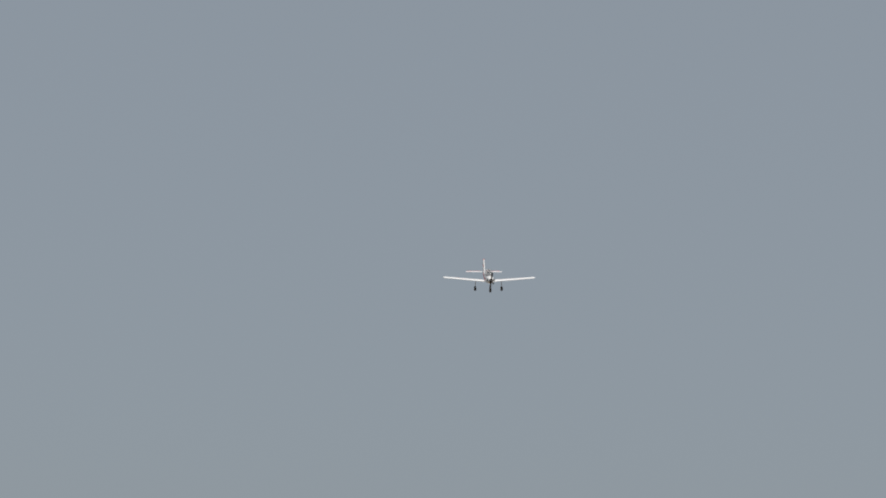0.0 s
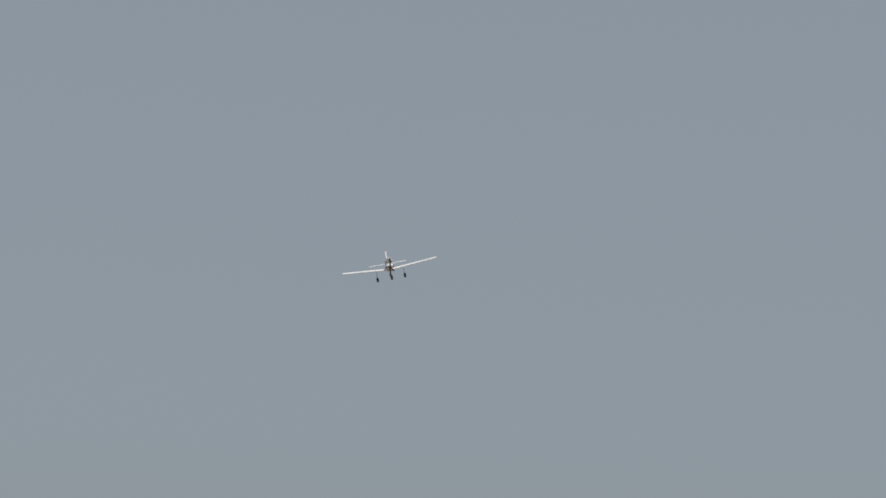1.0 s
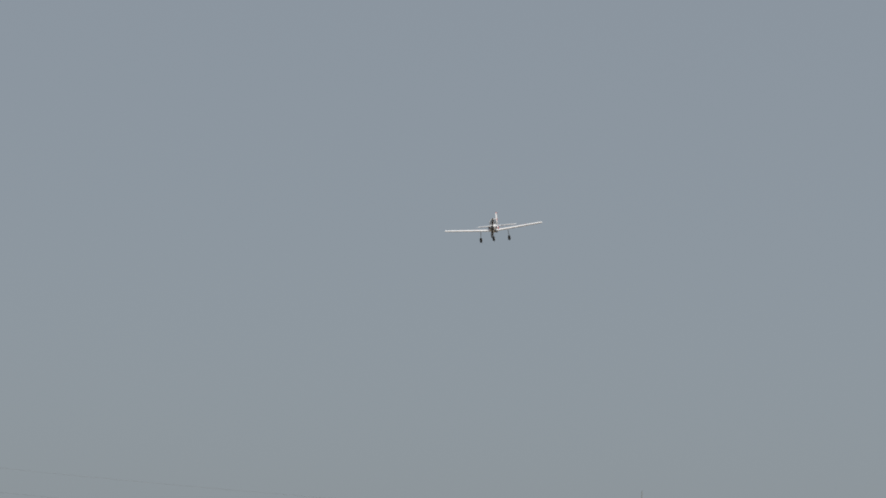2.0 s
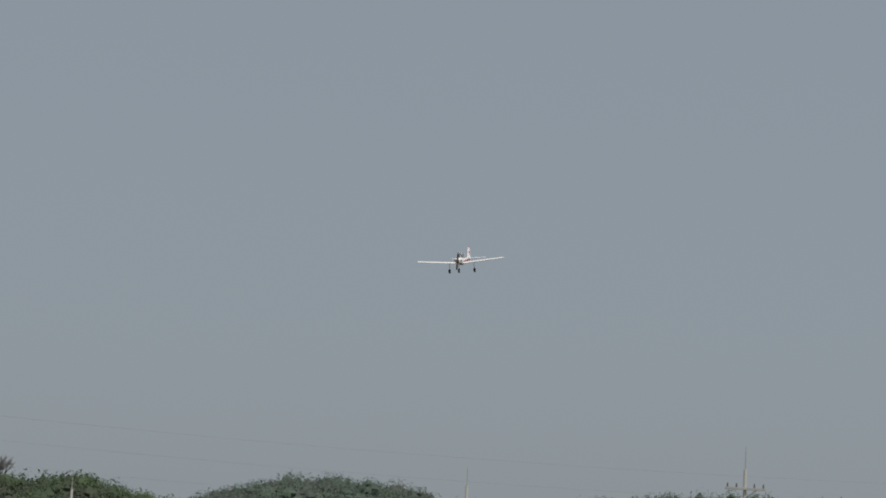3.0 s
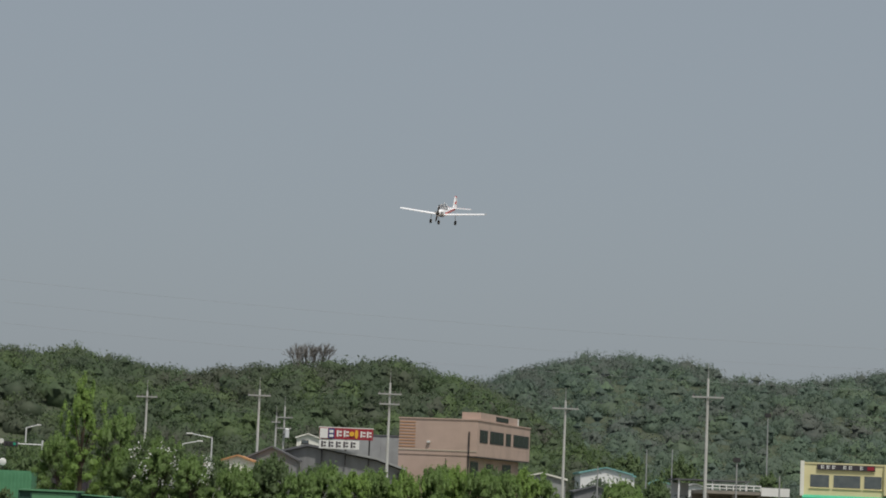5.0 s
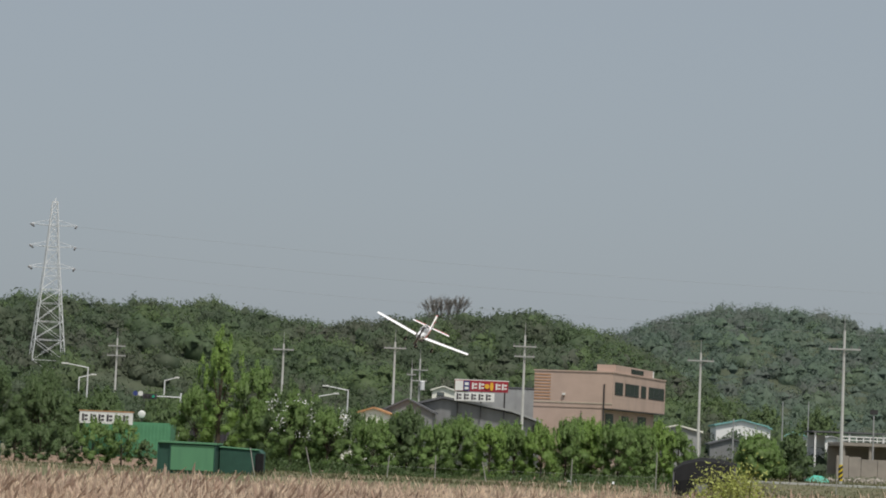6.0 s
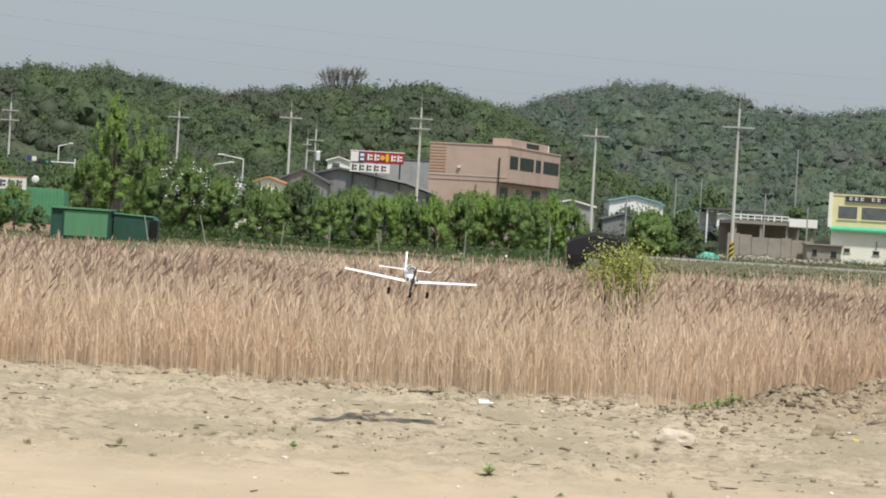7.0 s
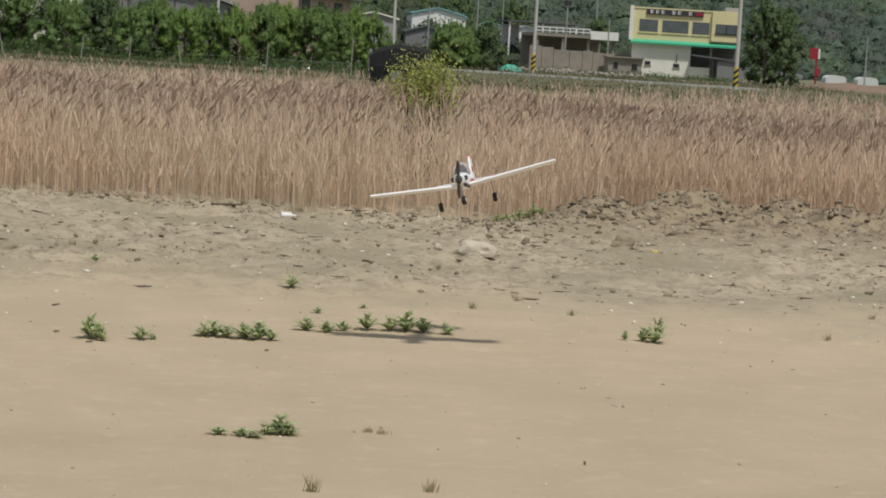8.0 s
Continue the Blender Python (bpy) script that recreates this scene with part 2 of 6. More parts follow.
    col = blend(col, verge, rng(sep.outputs["Y"], 108.0, 114.0))
    col = blend(col, far, rng(sep.outputs["Y"], 195.0, 215.0))
    l.new(col, p.inputs["Base Color"])
    b = n.new("ShaderNodeBump")
    b.inputs["Strength"].default_value = 0.9
    b.inputs["Distance"].default_value = 0.02
    l.new(noisy(17.0, 10, 0.75), b.inputs["Height"])
    l.new(b.outputs["Normal"], p.inputs["Normal"])
    return m


GROUND = ground_material()


# ---- mesh helpers ----
def empty(name, at=(0, 0, 0), rz=0.0):
    ob = new(name)
    ob.matrix_basis = pose(*at, 0, 0, rz)
    return ob


def part(name, bm, mat, parent=None, label="", smooth=False):
    me = bpy.data.meshes.new(name)
    bm.to_mesh(me)
    bm.free()
    me.materials.append(mat)
    if smooth:
        me.shade_smooth()
    ob = new(name, me)
    if parent is not None:
        ob.parent = parent
    if label:
        ob["label"] = label
    return ob


def array_mesh(name, verts, faces, mat, mats=None, index=None):
    """A mesh from numpy arrays of vertices and equal-sided faces."""
    verts, faces = np.asarray(verts, np.float32), np.asarray(faces, np.int32)
    k = faces.shape[1]
    me = bpy.data.meshes.new(name)
    me.vertices.add(len(verts))
    me.vertices.foreach_set("co", verts.ravel())
    me.loops.add(faces.size)
    me.loops.foreach_set("vertex_index", faces.ravel())
    me.polygons.add(len(faces))
    me.polygons.foreach_set("loop_start", np.arange(0, faces.size, k, dtype=np.int32))
    for one in (mats or [mat]):
        me.materials.append(one)
    if index is not None:
        me.polygons.foreach_set("material_index", np.asarray(index, np.int32))
    me.update(calc_edges=True)
    return me


def box(bm, x0, x1, y0, y1, z0, z1, bevel=0.0):
    r = bmesh.ops.create_cube(bm, size=1.0, matrix=Matrix.Translation(((x0 + x1) / 2, (y0 + y1) / 2, (z0 + z1) / 2)) @ Matrix.Diagonal((x1 - x0, y1 - y0, z1 - z0, 1)))
    if bevel:
        edges = list({e for v in r["verts"] for e in v.link_edges})
        bmesh.ops.bevel(bm, geom=edges, offset=bevel, segments=2, affect="EDGES")
    return bm


def boxed(*a, bevel=0.0):
    return box(bmesh.new(), *a, bevel=bevel)


def tube(bm, a, b, r0, r1=None, sides=10):
    a, b = Vector(a), Vector(b)
    r1 = r0 if r1 is None else r1
    m = Matrix.Translation((a + b) / 2) @ (b - a).to_track_quat("Z", "Y").to_matrix().to_4x4()
    bmesh.ops.create_cone(bm, cap_ends=True, segments=sides, radius1=r0, radius2=r1, depth=(b - a).length, matrix=m)
    return bm


def tubed(*a, **k):
    return tube(bmesh.new(), *a, **k)


def prism(bm, outline, axis, lo, hi):
    """Extrude a closed 2D outline along x, y or z."""
    def point(u, v, w):
        return {"x": (w, u, v), "y": (u, w, v), "z": (u, v, w)}[axis]
    a = [bm.verts.new(point(u, v, lo)) for u, v in outline]
    b = [bm.verts.new(point(u, v, hi)) for u, v in outline]
    bm.faces.new(a)
    bm.faces.new(b)
    for i in range(len(a)):
        j = (i + 1) % len(a)
        bm.faces.new((a[i], a[j], b[j], b[i]))
    bmesh.ops.recalc_face_normals(bm, faces=bm.faces)
    return bm


def prismed(*a):
    return prism(bmesh.new(), *a)


def loft(bm, rings):
    """Skin between closed rings of equal length, capped at both ends."""
    rows = [[bm.verts.new(p) for p in ring] for ring in rings]
    for a, b in zip(rows, rows[1:]):
        for i in range(len(a)):
            j = (i + 1) % len(a)
            bm.faces.new((a[i], a[j], b[j], b[i]))
    bm.faces.new(rows[0])
    bm.faces.new(rows[-1])
    bmesh.ops.recalc_face_normals(bm, faces=bm.faces)
    return bm


def cards(rng, centres, sizes, slim=1.0, upright=0.0, normals=None):
    """Small leaf-shaped quads round the given centres, loosely facing the normals."""
    k = len(centres)
    a = rng.normal(size=(k, 3))
    a[:, 2] += upright * np.sign(rng.random(k) - 0.2)
    if normals is not None:
        n = normals + rng.normal(size=(k, 3)) * 0.42
        a = np.cross(n, a)
        b = -np.cross(n, a)
    else:
        b = np.cross(a, rng.normal(size=(k, 3)))
    a /= np.linalg.norm(a, axis=1)[:, None]
    b /= np.linalg.norm(b, axis=1)[:, None]
    s = np.asarray(sizes)[:, None]
    c = np.asarray(centres)
    v = np.stack([c - a * s, c + b * s * 0.5 * slim, c + a * s, c - b * s * 0.5 * slim], 1).reshape(-1, 3)
    return v, np.arange(4 * k).reshape(k, 4)


def blob_points(rng, blobs, per_area):
    """Points and outward normals in the outer shell of many overlapping lobes (x, y, z, rx, rz)."""
    out, nor = [], []
    for x, y, z, rx, rz in blobs:
        k = max(6, int(per_area * rx * rz))
        d = rng.normal(size=(k, 3))
        d /= np.linalg.norm(d, axis=1)[:, None]
        r = rng.uniform(0.45, 1.12, k)[:, None]
        out.append(np.array((x, y, z)) + d * r * np.array((rx, rx, rz)))
        nor.append(d)
    return np.concatenate(out), np.concatenate(nor)


ICO_T = (1 + 5 ** 0.5) / 2
ICO_V = np.array([(-1, ICO_T, 0), (1, ICO_T, 0), (-1, -ICO_T, 0), (1, -ICO_T, 0), (0, -1, ICO_T), (0, 1, ICO_T), (0, -1, -ICO_T), (0, 1, -ICO_T), (ICO_T, 0, -1), (ICO_T, 0, 1), (-ICO_T, 0, -1), (-ICO_T, 0, 1)]) / 1.902
ICO_F = np.array([(0, 11, 5), (0, 5, 1), (0, 1, 7), (0, 7, 10), (0, 10, 11), (1, 5, 9), (5, 11, 4), (11, 10, 2), (10, 7, 6), (7, 1, 8), (3, 9, 4), (3, 4, 2), (3, 2, 6), (3, 6, 8), (3, 8, 9), (4, 9, 5), (2, 4, 11), (6, 2, 10), (8, 6, 7), (9, 8, 1)])


OCT_V = np.array([(1, 0, 0), (0, 1, 0), (-1, 0, 0), (0, -1, 0), (0, 0, 1), (0, 0, -1)], float)
OCT_F = np.array([(0, 1, 4), (1, 2, 4), (2, 3, 4), (3, 0, 4), (1, 0, 5), (2, 1, 5), (3, 2, 5), (0, 3, 5)])


def lobe_cores(rng, blobs, share):
    """Rough twiggy cores inside the lobes of a crown, as triangles."""
    v, f = [], []
    for i, (x, y, z, rx, rz) in enumerate(blobs):
        w = ICO_V * (1 + rng.normal(size=(12, 1)) * 0.14) * share * np.array((rx, rx, rz)) + np.array((x, y, z))
        v.append(w)
        f.append(ICO_F + 12 * i)
    return np.concatenate(v), np.concatenate(f)


def as_triangles(v, f):
    """Leaf quads cut down to triangles."""
    keep = np.delete(np.arange(len(v)), np.arange(3, len(v), 4))
    return v[keep], np.arange(len(keep)).reshape(-1, 3)


def stacked(*pieces):
    """Several (vertices, faces) joined into one."""
    V, F, n = [], [], 0
    for v, f in pieces:
        V.append(v)
        F.append(f + n)
        n += len(v)
    return np.concatenate(V), np.concatenate(F)


# ---- the ground: one sheet to the horizon ----
REED_FAR = 112.0


def step(a, b, x):
    t = np.clip((x - a) / (b - a), 0, 1)
    return t * t * (3 - 2 * t)


def reed_edge(x):
    """Depth at which the reeds begin, for a place x across."""
    return 24.95 - 0.8 * step(-0.6, 1.3, x) + 0.12 * np.sin(x * 1.7) + 0.12 * np.sin(x * 4.3 + 1) + 2.1 * step(2.0, 4.6, x)


def smooth_noise(x, y, s, seed):
    """Value noise on arrays."""
    rng = np.random.default_rng(seed)
    g = rng.random((128, 128))
    u, v = x / s + 1000.3, y / s + 1000.7
    i, j = np.floor(u).astype(int), np.floor(v).astype(int)
    fu, fv = u - i, v - j
    fu, fv = fu * fu * (3 - 2 * fu), fv * fv * (3 - 2 * fv)
    a, b = g[i % 128, j % 128], g[(i + 1) % 128, j % 128]
    c, d = g[i % 128, (j + 1) % 128], g[(i + 1) % 128, (j + 1) % 128]
    return (a * (1 - fu) + b * fu) * (1 - fv) + (c * (1 - fu) + d * fu) * fv - 0.5


def ground_height(x, y):
    near = step(40, 30, y) * step(14, 10, np.abs(x))
    rough = step(15.0, 19.0, y + smooth_noise(x, y, 1.5, 9) * 3)
    z = near * (0.012 + 0.03 * rough) * (smooth_noise(x, y, 0.9, 1) + 0.6 * smooth_noise(x, y, 0.35, 2))
    z = z + near * rough * 0.115 * (np.abs(smooth_noise(x, y, 0.28, 3)) + 0.9 * np.abs(smooth_noise(x, y, 0.13, 4)))
    z = z + near * 0.010 * (1 - rough) * smooth_noise(x, y, 0.12, 6)
    # a low rim of pushed soil in front of the reeds and a heap at its end
    e = reed_edge(x)
    z = z + near * 0.06 * np.exp(-((y - e + 0.9) / 0.5) ** 2) * (0.6 + 1.4 * np.maximum(smooth_noise(x, y, 0.5, 5), 0)) * step(-3, 2, x)
    heap = 0.15 * np.exp(-((x - 4.9) / 1.1) ** 2) + 0.17 * np.exp(-((x - 6.5) / 0.9) ** 2) + 0.10 * np.exp(-((x - 3.4) / 0.7) ** 2) + 0.16 * np.exp(-((x - 8.2) / 0.9) ** 2)
    lumps = 0.8 + 0.8 * smooth_noise(x, y, 0.45, 7) + 1.5 * smooth_noise(x, y, 0.22, 8) + 1.5 * np.abs(smooth_noise(x, y, 0.12, 10))
    z = z + heap * lumps * np.exp(-((y - e + 0.9) / 0.85) ** 2)
    # the marsh lies lower, the verge comes up again
    z = z - 0.95 * step(0.3, 16.0, y - e) * step(118, 108, y)
    return z


def build_ground():
    xs = np.concatenate([-np.geomspace(3500, 9, 34), np.arange(-8.9, 9.0, 0.07), np.geomspace(9, 3500, 34)])
    ys = np.concatenate([-np.geomspace(800, 2, 14), np.linspace(-1.5, 8.4, 20), np.arange(8.6, 29.5, 0.07), np.linspace(29.7, 125, 70), np.geomspace(127, 4500, 30)])
    X, Y = np.meshgrid(xs, ys)
    Z = ground_height(X, Y)
    v = np.stack([X, Y, Z], -1).reshape(-1, 3)
    nx, ny = len(xs), len(ys)
    i = (np.arange(ny - 1)[:, None] * nx + np.arange(nx - 1)[None, :]).ravel()
    f = np.stack([i, i + 1, i + 1 + nx, i + nx], 1)
    me = array_mesh("ground", v, f, GROUND)
    me.shade_smooth()
    tagged(new("ground", me), "pale sandy soil with grey clods, falling to a reed marsh", "ground", kind="structure")


build_ground()


# ---- wooded hills ----
def hill_mesh(name, label, x0, x1, y0, y1, height, cells):
    xs, ys = np.linspace(x0, x1, cells), np.linspace(y0, y1, 40)
    X, Y = np.meshgrid(xs, ys)
    Z = height(X, Y)
    v = np.stack([X, Y, Z], -1).reshape(-1, 3)
    i = (np.arange(39)[:, None] * cells + np.arange(cells - 1)[None, :]).ravel()
    f = np.stack([i, i + 1, i + 1 + cells, i + cells], 1)
    me = array_mesh(name, v, f, HILL_SOIL)
    me.shade_smooth()
    return tagged(new(name, me), label, "hill", kind="structure")


def near_hill(x, y):
    crest = 19.3 + 1.2 * np.exp(-((x + 85) / 16) ** 2) + 1.0 * np.exp(-((x + 55) / 9) ** 2) - 1.6 * np.exp(-((x + 36) / 12) ** 2) + 1.0 * np.exp(-((x + 16) / 9) ** 2) + 0.9 * np.exp(-((x + 4) / 5) ** 2)
    crest = crest * step(48, -1, x) * step(-190, -110, x)
    rise = step(262, 400, y) * step(560, 420, y)
    return crest * rise - 0.6 + 0.8 * smooth_noise(x, y, 14, 21) * rise


def far_hill(x, y):
    crest = 24.2 - 1.4 * np.exp(-((x - 10) / 7) ** 2) + 5.2 * np.exp(-((x - 36) / 17) ** 2) + 2.2 * np.exp(-((x - 52) / 8) ** 2) + 1.2 * step(46, 60, x) + 5.0 * step(66, 118, x)
    crest = crest * step(-140, -40, x) * step(330, 190, x)
    rise = step(335, 520, y) * step(720, 560, y)
    return crest * rise - 0.6 + 0.9 * smooth_noise(x, y, 16, 22) * rise


hill_mesh("hillside_near", "low hill under spring woods", -260, 90, 255, 570, near_hill, 90)
hill_mesh("hillside_far", "higher rounded hill under haze-tinted woods", -160, 340, 330, 720, far_hill, 110)


def soft_normals(me, normals):
    """Shade a crown by the roundness of its lobes."""
    n = normals / np.maximum(np.linalg.norm(normals, axis=1), 1e-6)[:, None]
    me.shade_smooth()
    me.normals_split_custom_set_from_vertices(n.astype(np.float32))


def woods(name, label, mats, seed, gap, region, height, radius, tall, lobes=7, leaves=42, leaf=0.27):
    """A closed canopy of overlapping crowns, each of many leafy lobes round a twiggy core."""
    rng = np.random.default_rng(seed)
    gx, gy = np.meshgrid(np.arange(region[0], region[1], gap), np.arange(region[2], region[3], gap))
    tx = gx.ravel() + rng.uniform(-0.75, 0.75, gx.size) * gap
    ty = gy.ravel() + rng.uniform(-0.75, 0.75, gx.size) * gap
    keep = np.hypot((tx + 13.6) * 1.3, ty - 315) > 5.5
    tx, ty = tx[keep], ty[keep]
    n = len(tx)
    group = smooth_noise(tx, ty, 22, seed + 50) * 1.5 + smooth_noise(tx, ty, 9, seed + 51) + rng.normal(size=n) * 0.5
    kind = np.digitize(group, (-0.6, 0.1, 0.62))
    rad = rng.uniform(*radius, n)
    high = rng.uniform(*tall, n) + 0.5 * (rng.random(n) < 0.15)
    squash = rng.uniform(0.75, 1.05, n)
    base = np.stack([tx, ty, height(tx, ty) + high - rad * squash], 1)
    flat = np.stack([rad, rad, rad * squash], 1)

    def ways(*shape):
        d = rng.normal(size=(*shape, 3))
        d[..., 2] = np.abs(d[..., 2]) - 0.25
        return d / np.linalg.norm(d, axis=-1)[..., None]

    d1 = ways(n, lobes)
    centre = base[:, None] + d1 * flat[:, None] * rng.uniform(0.55, 0.74, (n, lobes, 1))
    lr = rad[:, None] * rng.uniform(0.36, 0.56, (n, lobes))
    d2 = ways(n, lobes, leaves)
    pts = centre[:, :, None] + d2 * lr[:, :, None, None] * rng.uniform(0.72, 1.1, (n, lobes, leaves, 1))
    nor = 0.45 * d2 + 0.45 * d1[:, :, None] + 0.25 * rng.normal(size=d2.shape) + np.array((0, -0.1, 0.5))
    k = n * lobes * leaves
    lv, lf = as_triangles(*cards(rng, pts.reshape(k, 3), rng.uniform(0.6, 1.4, k) * leaf, 1.3, normals=d2.reshape(k, 3)))
    cv = centre.reshape(-1, 1, 3) + OCT_V[None] * lr.reshape(-1, 1, 1) * 0.5 * (1 + 0.15 * rng.normal(size=(n * lobes, 6, 1)))
    cn = OCT_V[None] * 0.5 + 0.5 * d1.reshape(-1, 1, 3) + np.array((0, -0.1, 0.5))
    mv = base[:, None] + ICO_V[None] * flat[:, None] * 0.64
    cores = (OCT_F[None] + 6 * np.arange(n * lobes)[:, None, None]).reshape(-1, 3)
    mains = (ICO_F[None] + 12 * np.arange(n)[:, None, None]).reshape(-1, 3)
    v, f = stacked((lv, lf), (cv.reshape(-1, 3), cores), (mv.reshape(-1, 3), mains))
    m = np.concatenate([np.repeat(kind, lobes * leaves), np.repeat(kind, lobes * 8), np.repeat(kind, 20)])
    me = array_mesh(name, v, f, mats[0], mats, m)
    soft_normals(me, np.concatenate([np.repeat(nor.reshape(k, 3), 3, 0), cn.reshape(-1, 3), np.tile(ICO_V, (n, 1))]))
    return tagged(new(name, me), label, "woodland", kind="stuff")


woods("woodland", "dense green broadleaf woods covering the low hill", WOODS, 31, 4.0, (-125, 42, 258, 430), near_hill, (2.6, 4.3), (1.3, 3.7))
# These crowns take the leaf colours with haze mixed in.
woods("woodland", "bluish-green woods on the rounded hill, leaf colour paled for haze", WOODS_FAR, 32, 4.5, (-10, 182, 345, 545), far_hill, (3.0, 4.8), (1.3, 3.7))


# ---- reeds ----
def build_reeds():
    rng = np.random.default_rng(5)
    xs, ys = [], []
    bands = [(0.0, 2.5, 190), (2.5, 7, 85), (7, 14, 44), (14, 26, 21), (26, 48, 10), (48, 90, 5)]
    for a, b, dens in bands:
        y0, y1 = 25.2 + a, min(25.2 + b, REED_FAR)
        w0, w1 = -0.25 * y1 - 1, 0.30 * y1 + 1
        m = int((y1 - y0) * (w1 - w0) * dens)
        xx = rng.uniform(w0, w1, m)
        yy = rng.uniform(y0, y1, m) + (reed_edge(xx) - 25.2) * (1 if a < 14 else 0)
        keep = (xx > -0.25 * yy - 0.6) & (xx < 0.30 * yy + 0.6) & (np.hypot(xx - 2.1, (yy - 29.3) * 0.6) > 0.42) & ((np.abs(xx - 2.05) > 0.5) | (yy > 29.3) | (rng.random(m) < 0.4)) & (smooth_noise(xx, yy, 1.7, 11) + smooth_noise(xx, yy, 0.6, 12) * 0.6 > -0.42)
        xs.append(xx[keep])
        ys.append(yy[keep])
    inner = sum(len(a) for a in xs)
    # the marsh goes on to both sides with coarser stems
    xx, dd = rng.uniform(-50, 55, 8000), 30 * rng.random(8000) ** 1.3
    yy = reed_edge(xx) + dd
    side_reeds = ((xx < -0.25 * yy - 0.6) | (xx > 0.30 * yy + 0.6)) & (smooth_noise(xx, yy, 1.7, 11) > -0.42)
    xs.append(xx[side_reeds])
    ys.append(yy[side_reeds])
    x, y = np.concatenate(xs), np.concatenate(ys)
    n = len(x)
    z0 = ground_height(x, y) - 0.03
    depth = y - reed_edge(x)
    patch = smooth_noise(x, y, 3.5, 13)
    h = (0.86 + 0.22 * step(0, 3.0, depth)) * (1 - 0.12 * step(45, 95, y)) * (1 - 0.24 * step(-3, -15, x)) * (1 + 0.55 * step(9, 27, x)) * (1 + 0.22 * patch) * rng.uniform(0.72, 1.14, n)
    wide = 0.0037 + 0.00016 * np.maximum(y - 25, 0)
    wide[inner:] *= 3.5
    wind = np.array((-0.02, 0.0))
    lean = rng.normal(size=(n, 2)) * 0.065 + wind
    side = rng.uniform(0, math.pi, n)
    sx, sy = np.cos(side) * wide, np.sin(side) * wide * 0.4
    base = np.stack([x, y, z0], 1)
    mid = base + np.stack([lean[:, 0] * h * 0.4, lean[:, 1] * h * 0.4, h * 0.55], 1)
    top = base + np.stack([lean[:, 0] * h, lean[:, 1] * h, h], 1)
    sv = np.stack([sx, sy, np.zeros(n)], 1)
    V, F, M, off = [], [], [], 0

    def add(quads, mat):
        nonlocal off
        q = np.stack(quads, 1)
        m = len(q)
        V.append(q.reshape(-1, 3))
        F.append(np.arange(4 * m).reshape(m, 4) + off)
        M.append(np.full(m, mat))
        off += 4 * m

    add([base - sv * 1.2, base + sv * 1.2, mid + sv, mid - sv], 0)
    add([mid - sv, mid + sv, top + sv * 0.5, top - sv * 0.5], 0)
    for j in range(3):
        # long dry leaves that stand off the stem
        t = rng.uniform(0.2, 0.85, n)[:, None]
        a = base + (top - base) * t
        ang = rng.uniform(0, 6.28, n)
        ln = rng.uniform(0.13, 0.34, n) * (1 + 0.006 * np.maximum(y - 25, 0))
        d = np.stack([np.cos(ang) * ln * 0.36, np.sin(ang) * ln * 0.3, ln * rng.uniform(0.5, 1.0, n)], 1)
        wv = np.stack([wide * 1.3, wide * 0.3, np.zeros(n)], 1)
        add([a - wv, a + wv, a + d * 0.6 + wv, a + d], 0)
    # drooping plumes on about two thirds of the stems
    pick = rng.random(n) < np.where(depth > 1.2, 0.46, 0.22)
    p, hp = top[pick], rng.uniform(0.07, 0.15, pick.sum())
    droop = rng.uniform(-0.05, 0.11, pick.sum())
    wv = np.stack([0.009 + wide[pick] * 1.2, np.full(pick.sum(), 0.004), np.zeros(pick.sum())], 1)
    up = np.stack([droop, rng.normal(size=pick.sum()) * 0.02, hp], 1)
    add([p - up * 0.15, p + up * 0.35 + wv, p + up, p + up * 0.4 - wv], 1)
    wv2 = np.stack([np.full(pick.sum(), 0.003), 0.011 + wide[pick], np.zeros(pick.sum())], 1)
    add([p - up * 0.1, p + up * 0.3 + wv2 + up * 0.05, p + up * 0.9, p + up * 0.45 - wv2], 1)
    me = array_mesh("reeds", np.concatenate(V), np.concatenate(F), REED, [REED, REED_HEAD], np.concatenate(M))
    tagged(new("reeds", me), "dense dry beige reeds with brown plumes in the marsh", "reeds", kind="stuff")


build_reeds()


def build_verge():
    rng = np.random.default_rng(6)
    n = 26000
    x, y = rng.uniform(-40, 62, n), 110 + 70 * rng.random(n) ** 1.6
    keep = (x > -0.26 * y) & (x < 0.3 * y)
    x, y = x[keep], y[keep]
    h = rng.uniform(0.06, 0.2, len(x)) * (1 + smooth_noise(x, y, 5, 15))
    c = np.stack([x, y, h * 0.5 - 0.02], 1)
    v, f = cards(rng, c, h * 0.6, 0.5, 2.0)
    me = array_mesh("verge_grass", v, f, VERGE)
    tagged(new("verge_grass", me), "green and straw-coloured rough grass along the road", "grass", kind="stuff")


build_verge()


# ---- trees and shrubs ----
def limb_points(rng, height, spread):
    tips = []
    for i in range(7):
        a = i * 2.4 + rng.uniform(-0.5, 0.5)
        z = height * rng.uniform(0.25, 0.6)
        tips.append(((0, 0, z * 0.8), (math.cos(a) * spread * 0.55, math.sin(a) * spread * 0.55, z + height * rng.uniform(0.15, 0.3))))
    return tips


